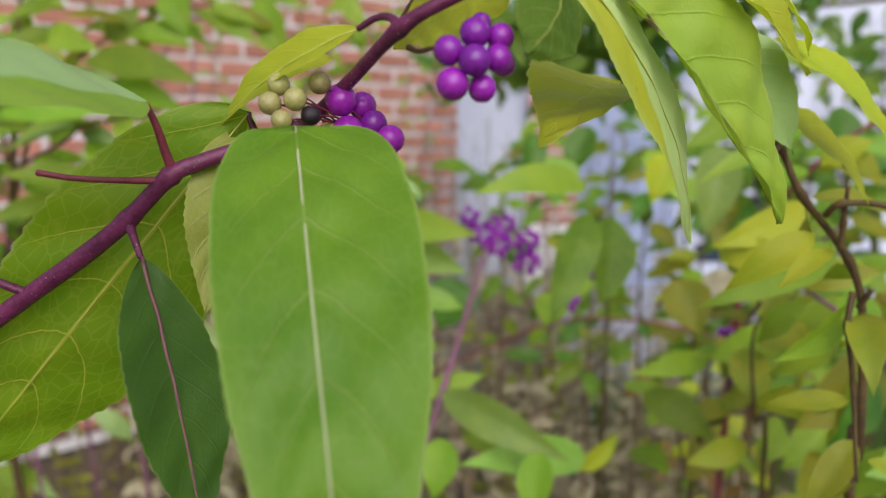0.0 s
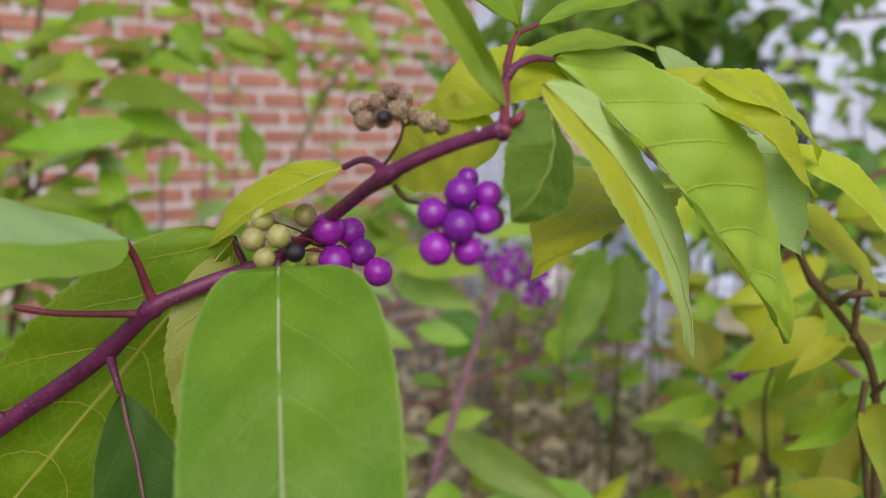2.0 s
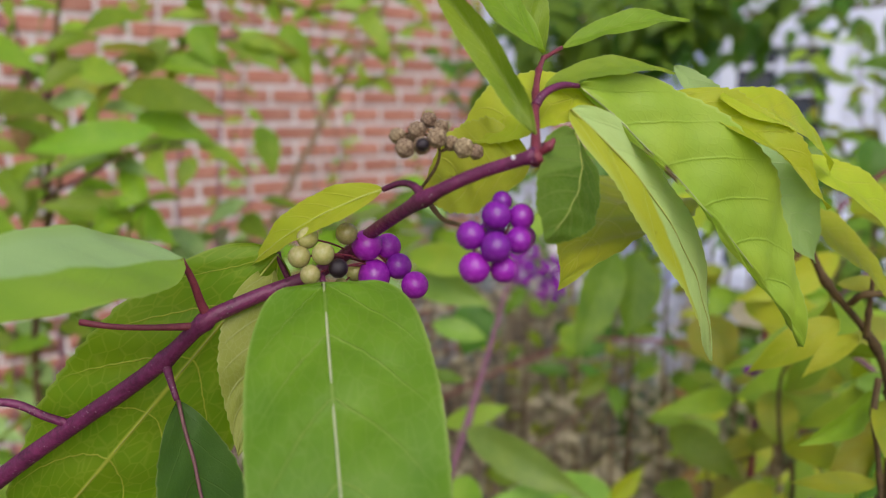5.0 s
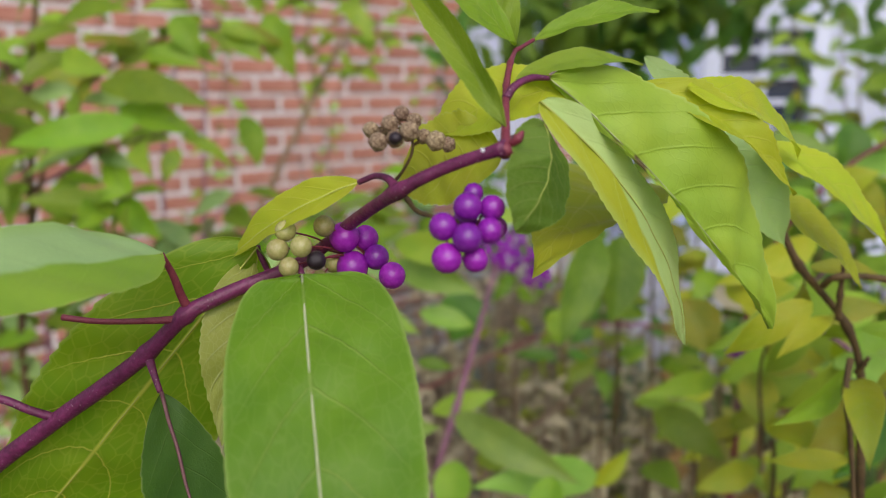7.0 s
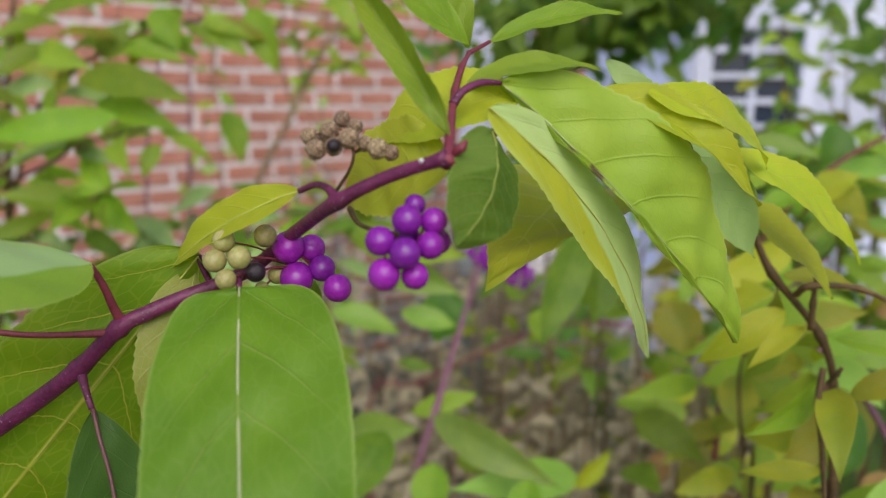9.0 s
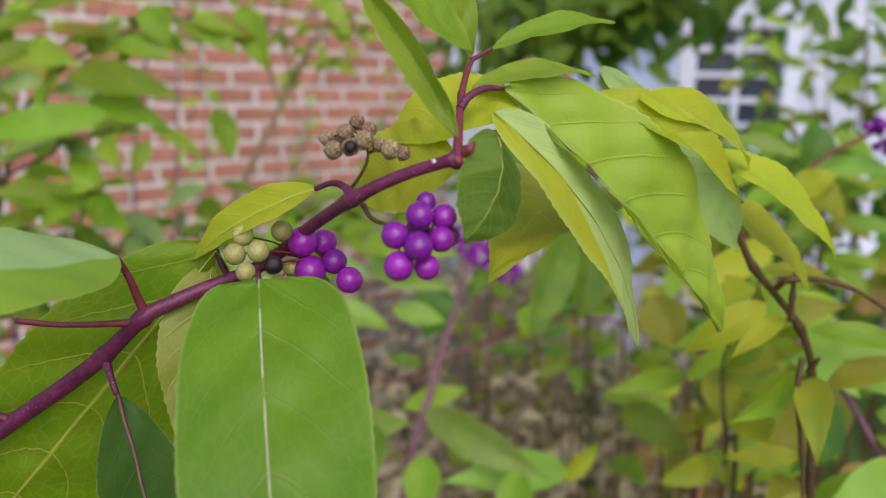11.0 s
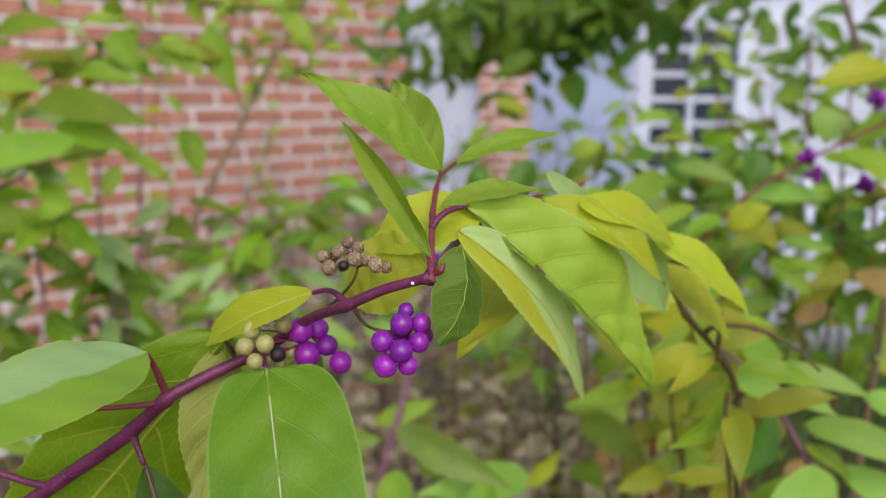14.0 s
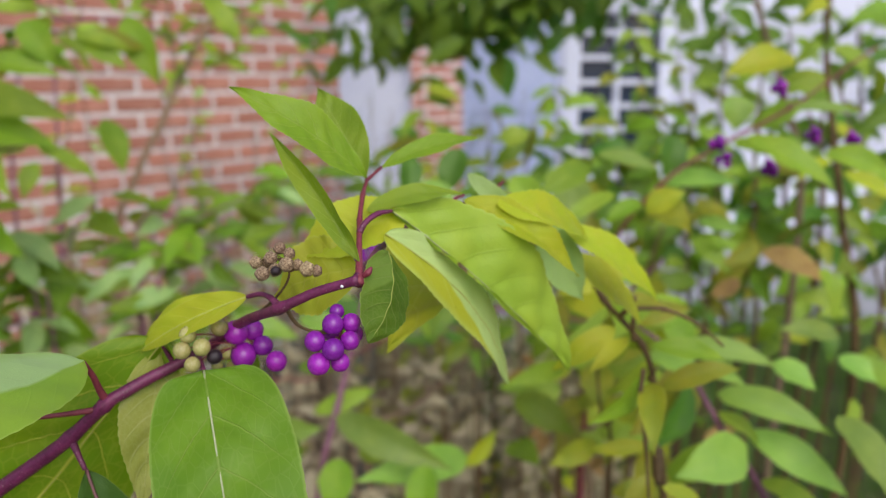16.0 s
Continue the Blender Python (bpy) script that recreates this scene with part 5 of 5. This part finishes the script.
CONCRETE = plain("pale_concrete", (0.28, 0.28, 0.31), (0.38, 0.38, 0.42), 3.0, 0.8, 0.4, 0.003)
slab("pavement", (.75, 2.7, -.1), (1, 0), (7, 1.88, .13), CONCRETE, "pale concrete paving before the white house", "structure")

# brick wall of the near building, its corner at WALL_E
WALL_A = (0.820, 0.572)
WALL_E = (0.163, 3.255)
WALL_O = (WALL_E[0] - 4.3 * WALL_A[0], WALL_E[1] - 4.3 * WALL_A[1])
wall = slab("wall_brick", (*WALL_O, 0), WALL_A, (4.3, 0.22, 3.4), MORTAR, "red brick wall with pale mortar joints", "structure")
slab("wall_return", WALL_E + (0,), (-WALL_A[1], WALL_A[0]), (2.0, 0.2, 3.4), WHITE_PAINT, "white painted side wall", "structure")

# white house behind
HOUSE_Y = 4.6
wall_white = slab("wall_white", (-1.2, HOUSE_Y, 0), (1, 0), (3.12, 0.2, 3.4), WHITE_PAINT, "white painted house wall", "structure")
slab("wall_white", (2.53, HOUSE_Y, 0), (1, 0), (4.5, 0.2, 3.4), WHITE_PAINT, "white painted house wall", "structure")
slab("wall_white", (1.92, HOUSE_Y, 1.66), (1, 0), (0.61, 0.2, 1.74), WHITE_PAINT, "white painted wall over the window", "structure")
slab("wall_white", (1.92, HOUSE_Y, 0), (1, 0), (0.61, 0.2, .18), WHITE_PAINT, "white painted wall under the window", "structure")
for k in range(13):
    board = slab("siding_board", (2.63, HOUSE_Y - .018, .05 + k * .2), (1, 0), (4.3, .016, .188), WHITE_PAINT, parent=None, kind="structure")
    board.parent = wall_white
window = tagged(slab("window_1", (1.90, HOUSE_Y + .05, .16), (1, 0), (.65, .02, 1.52), DARK_GLASS, "tall dark window with white glazing bars"), "", "window", "", "structure")
for x, w in ((1.80, .12), (2.53, .10)):
    slab("window_frame", (x, HOUSE_Y - .03, .1), (1, 0), (w, .06, 1.66), WHITE_PAINT, parent=window)
for z, h in ((.1, .08), (1.66, .1)):
    slab("window_frame", (1.92, HOUSE_Y - .028, z), (1, 0), (.61, .056, h), WHITE_PAINT, parent=window)
slab("glazing_bar", (2.205, HOUSE_Y + .01, .18), (1, 0), (.04, .036, 1.48), WHITE_PAINT, parent=window)
for k in range(8):
    slab("glazing_bar", (1.92, HOUSE_Y + .014, .322 + .17 * k), (1, 0), (.61, .03, .036), WHITE_PAINT, parent=window)
door = thing("blue_door", (1.41, HOUSE_Y - .05, 0), "blue-grey painted panelled door in the white wall", "door", kind="structure")
slab("door_leaf", (1.07, HOUSE_Y - .045, 0), (1, 0), (.68, .04, 2.0), BLUE_PAINT, parent=door)
for x in (1.13, 1.43):
    for z, h in ((.15, .7), (1.0, .85)):
        slab("panel", (x, HOUSE_Y - .058, z), (1, 0), (.25, .012, h), BLUE_PAINT, parent=door)
pier = slab("brick_pier", (.70, HOUSE_Y - .1, 0), (1, 0), (.35, .098, 3.0), MORTAR, "red brick pier against the white wall", "structure")

# the tree whose limbs hang over the yard
def joined(name, parts, mat, parent, label="", uv=False, kind=""):
    vs, fs, us, o = [], [], [], 0
    for item in parts:
        vs += [tuple(p) for p in item[0]]
        fs += [tuple(i + o for i in f) for f in item[1]]
        if uv:
            us += [tuple(u) for u in item[2]]
        o = len(vs)
    ob = shaped(name, vs, fs, mat, None, label, us if uv else None)
    if parent:
        under(ob, parent)
    return tagged(ob, kind=kind)


tree = thing("tree", (2.35, 1.5, 0), "dark green leafy tree with low hanging limbs", "tree")
tube("trunk", [(2.35, 1.5, -.02), (2.33, 1.52, .8), (2.25, 1.6, 1.6), (2.1, 1.7, 2.4)], [.07, .06, .05, .035], STEM_BROWN, tree, sides=12)
r = random.Random(7)
for k, (path, count) in enumerate((
        ([(2.25, 1.6, 1.67), (1.6, 1.75, 1.73), (1.0, 1.8, 1.59), (.6, 1.85, 1.49), (.2, 1.9, 1.43)], 200), ([(2.2, 1.62, 1.77), (1.5, 1.6, 1.79), (.9, 1.6, 1.57), (.5, 1.65, 1.49), (.15, 1.7, 1.49)], 190),
        ([(1.0, 2.0, 1.72), (.75, 1.95, 1.60), (.55, 1.92, 1.45), (.36, 1.9, 1.37), (.16, 1.9, 1.40)], 60), ([(2.28, 1.57, 1.57), (1.8, 1.9, 1.63), (1.35, 2.0, 1.53), (.8, 2.05, 1.49)], 190), ([(2.15, 1.67, 2.27), (1.6, 1.9, 1.97), (1.0, 2.0, 1.72), (.3, 2.0, 1.57)], 190),
        ([(2.1, 1.7, 2.4), (2.2, 1.5, 2.75), (2.35, 1.35, 3.0)], 160), ([(2.1, 1.7, 2.35), (2.4, 1.85, 2.6), (2.75, 1.9, 2.8)], 160), ([(2.1, 1.7, 2.4), (1.8, 1.6, 2.7), (1.6, 1.55, 2.95)], 160))):
    tube("limb", path, [.022, .014, .009, .006, .003][:len(path)], STEM_BROWN, tree, sides=8)
    line = glide(path, 10)
    made = []
    for i in range(int(count * 1.35)):
        at = Vector(line[r.randrange(len(line) // 4, len(line))]) + Vector((r.gauss(0, .09), r.gauss(0, .09), r.gauss(-.05, .06)))
        if at.x > .8 and at.z < 2.2 and r.random() < .85:
            continue
        way = Vector((r.uniform(-1, 1), r.uniform(-1, .6), r.uniform(-1.3, .1))).normalized()
        n = r.uniform(.07, .12)
        made.append(leaf_data(at, at + way * n, n * r.uniform(.4, .5), (r.uniform(-.6, .6), -.6, .8), rows=6, cols=4, teeth=1, seed=i + k * 200)[:3])
    joined("crown", made, (LEAF_DARK, LEAF_GREEN, LEAF_GREEN, LEAF_DARK, LEAF_FOREST_SHADE, LEAF_DARK, LEAF_DARK, LEAF_GREEN)[k], tree, "", True)

# dried perennials between the shrubs and the wall
r = random.Random(11)
for k in range(30):
    x, y = r.uniform(-.75, .85), r.uniform(1.05, 2.3)
    if k < 9:
        x, y = r.uniform(-.05, .45), r.uniform(.9, 1.4)
    h = r.uniform(.58, .9)
    clump = thing("dried_plant", (x, y, 0), "clump of dried brown stalks with withered tan leaves", "plant", "dried plants")
    stalks, tans = [], []
    for i in range(12):
        bx, by = x + r.gauss(0, .04), y + r.gauss(0, .04)
        tx, ty, tz = bx + r.gauss(0, .11), by + r.gauss(0, .09), h * r.uniform(.6, 1.1)
        pts = [(bx, by, -.02), (bx * .7 + tx * .3, by * .7 + ty * .3, tz * .4), (bx * .35 + tx * .65, by * .35 + ty * .65, tz * .75), (tx, ty, tz)]
        stalks.append(tube_data(pts, [.003, .0025, .002, .001], 5, 3))
        for j in range(22):
            s = r.uniform(.2, 1)
            at = Vector((bx + (tx - bx) * s, by + (ty - by) * s, tz * s))
            way = Vector((r.gauss(0, 1), r.gauss(-.3, 1), r.gauss(-.1, .6))).normalized()
            n = r.uniform(.024, .048)
            tans.append(leaf_data(at, at + way * n, n * r.uniform(.32, .48), (r.gauss(0, .5), -.5, .7), rows=5, cols=4, teeth=1, fold=r.uniform(0, 45), bend=r.uniform(-.1, .2), seed=i * 20 + j)[:3])
    joined("dry_growth", stalks, DRY_STEM, clump, "brown dried stalks", kind="stuff")
    joined("withered_leaves", tans, LEAF_TAN if k % 5 else LEAF_OLIVE, clump, "", True, kind="stuff")

# an upright bare stick in the dried growth
stick = thing("bare_stick", (0.45, 0.91, 0), "upright grey-brown bare stick with one side branch", "branch")
tube("stem", rooted([(0.469, 0.950, 0.876), (0.455, 0.930, 0.805), (0.437, 0.910, 0.736)]), [.003, .0036, .0042, .005, .006], STEM_TAN, stick, sides=8)
tube("twig", [(0.519, 0.880, 0.798), (0.487, 0.900, 0.766), (0.445, 0.910, 0.733)], [.0016, .0022, .0028], STEM_TAN, stick, sides=6)

# thin twigs in front of the wall and house
r = random.Random(13)
for k in range(12):
    x, y = r.uniform(-.5, .6), r.uniform(1.5, 2.4)
    bush = thing("twiggy_plant", (x, y, 0), "thin leafless blue-green and brown twigs", "plant", "twiggy plants")
    parts = []
    for i in range(9):
        tx, ty, tz = x + r.gauss(0, .14), y + r.gauss(0, .1), r.uniform(.75, 1.2)
        pts = [(x + r.gauss(0, .02), y + r.gauss(0, .02), -.02), ((x + tx) / 2 + r.gauss(0, .02), (y + ty) / 2, tz * .55), (tx, ty, tz)]
        parts.append(tube_data(pts, [.003, .002, .0012], 5, 4))
        for j in range(5):
            s = r.uniform(.4, .95)
            at = Vector((x + (tx - x) * s, y + (ty - y) * s, tz * s))
            parts.append(tube_data([at, at + Vector((r.gauss(0, .03), r.gauss(0, .03), r.uniform(.01, .06))), at + Vector((r.gauss(0, .05), r.gauss(0, .05), r.uniform(.04, .12)))], [.0013, .001, .0006], 4, 2))
    joined("twig_growth", parts, BLUE_STEM if k % 2 else DRY_STEM, bush, "", kind="stuff")
ivy = thing("evergreen_seedling", (-.1, 2.5, 0), "small dark evergreen plant against the brick wall", "plant")
tube("stem", rooted([(-0.081, 2.548, 0.904), (-0.068, 2.533, 0.830), (-0.059, 2.512, 0.725)]), [.003, .004, .005, .006, .008], STEM_BROWN, ivy)
for bx, tip, w in ((0, (-0.143, 2.498, 0.907), .07), (0, (-0.001, 2.473, 0.788), .08), (0, (0.038, 2.513, 0.880), .07), (0, (-0.096, 2.475, 0.795), .08), (0, (-0.036, 2.494, 0.890), .06)):
    lf(ivy, (-0.068, 2.517, 0.850), tip, w, LEAF_DARK)

# grass
r = random.Random(17)
blades = []
for i in range(4200):
    x, y = r.uniform(.15, 2.6), r.uniform(1.2, 2.75)
    h = r.uniform(.08, .24)
    tx, ty = x + r.gauss(0, .07), y + r.gauss(0, .07)
    w = r.uniform(.002, .0045)
    blades.append(([(x - w, y, -.02), (x + w, y, -.02), ((x + tx) / 2 + w * .7, (y + ty) / 2, h * .7), ((x + tx) / 2 - w * .7, (y + ty) / 2, h * .7), (tx, ty, h)], [(0, 1, 2, 3), (3, 2, 4)], [(0, 0), (0, 1), (.6, 1), (.6, 0), (1, .5)]))
tagged(joined("grass", blades, GRASS, None, "rough green grass at the foot of the house", True, "stuff"), category="grass")

# bricks
COURSE, PITCH, JOINT = .071, .195, .017


def brick_mesh(seed):
    q = random.Random(seed)
    w, h, d = PITCH - JOINT, COURSE - JOINT, .03
    v, e = [], .003
    for y, i in ((d, 0), (.004, 0), (0, e)):
        v += [(i, y, i), (w - i, y, i), (w - i, y, h - i), (i, y, h - i)]
    v = [(x + q.uniform(-.0016, .0016), y + q.uniform(-.001, .001), z + q.uniform(-.0016, .0016)) for x, y, z in v]
    f = [(8, 9, 10, 11)]
    for o in (0, 4):
        f += [(o + i, o + (i + 1) % 4, o + 4 + (i + 1) % 4, o + 4 + i) for i in range(4)]
    me = bpy.data.meshes.new("brick")
    me.from_pydata(v, [], f)
    me.materials.append(BRICK)
    return me


BRICKS = [brick_mesh(i) for i in range(8)]


def spans(left, right, k):
    """The bricks of course k between two places along a wall: start and length."""
    s = (.137 if k % 2 else .037) - 40 * PITCH
    while s < right:
        a, b = max(s + JOINT / 2, left), min(s + PITCH - JOINT / 2, right)
        if b - a > .02:
            yield a, b - a
        s += PITCH


def courses(parent, end, along, left, right, low, high, proud=.006):
    r = random.Random(23)
    a = Vector((along[0], along[1], 0)).normalized()
    n = Vector((-a.y, a.x, 0))
    turn = math.atan2(a.y, a.x)
    for k in range(low, high):
        for s, w in spans(left, right, k):
            ob = new("brick", r.choice(BRICKS))
            ob.parent = parent
            at = Vector((*end, .039 + k * COURSE + JOINT / 2)) + a * s - n * (proud + r.uniform(-.002, .002))
            ob.matrix_basis = Matrix.Translation(at) @ Matrix.Rotation(turn + r.gauss(0, .004), 4, "Z") @ Matrix.Diagonal((w / (PITCH - JOINT), 1, 1, 1))


# the stretch nearest to the camera, brick by brick
courses(wall, WALL_E, WALL_A, -2.25, 0, 6, 28)
courses(pier, (1.05, HOUSE_Y - .1), (1, 0), -.35, 0, 6, 26)
# the rest of the wall's bricks, joined
rest = []
a, n = Vector((*WALL_A, 0)), Vector((-WALL_A[1], WALL_A[0], 0))
for k in range(46):
    for s, w in spans(-4.3, -2.25 if 6 <= k < 28 else 0, k):
        rest.append(box_data(Vector((*WALL_E, .039 + k * COURSE + JOINT / 2)) + a * s - n * .006, WALL_A, (w, .02, COURSE - JOINT)))
under(tagged(joined("brick_rest", rest, BRICK, None, "", kind="stuff")), wall)
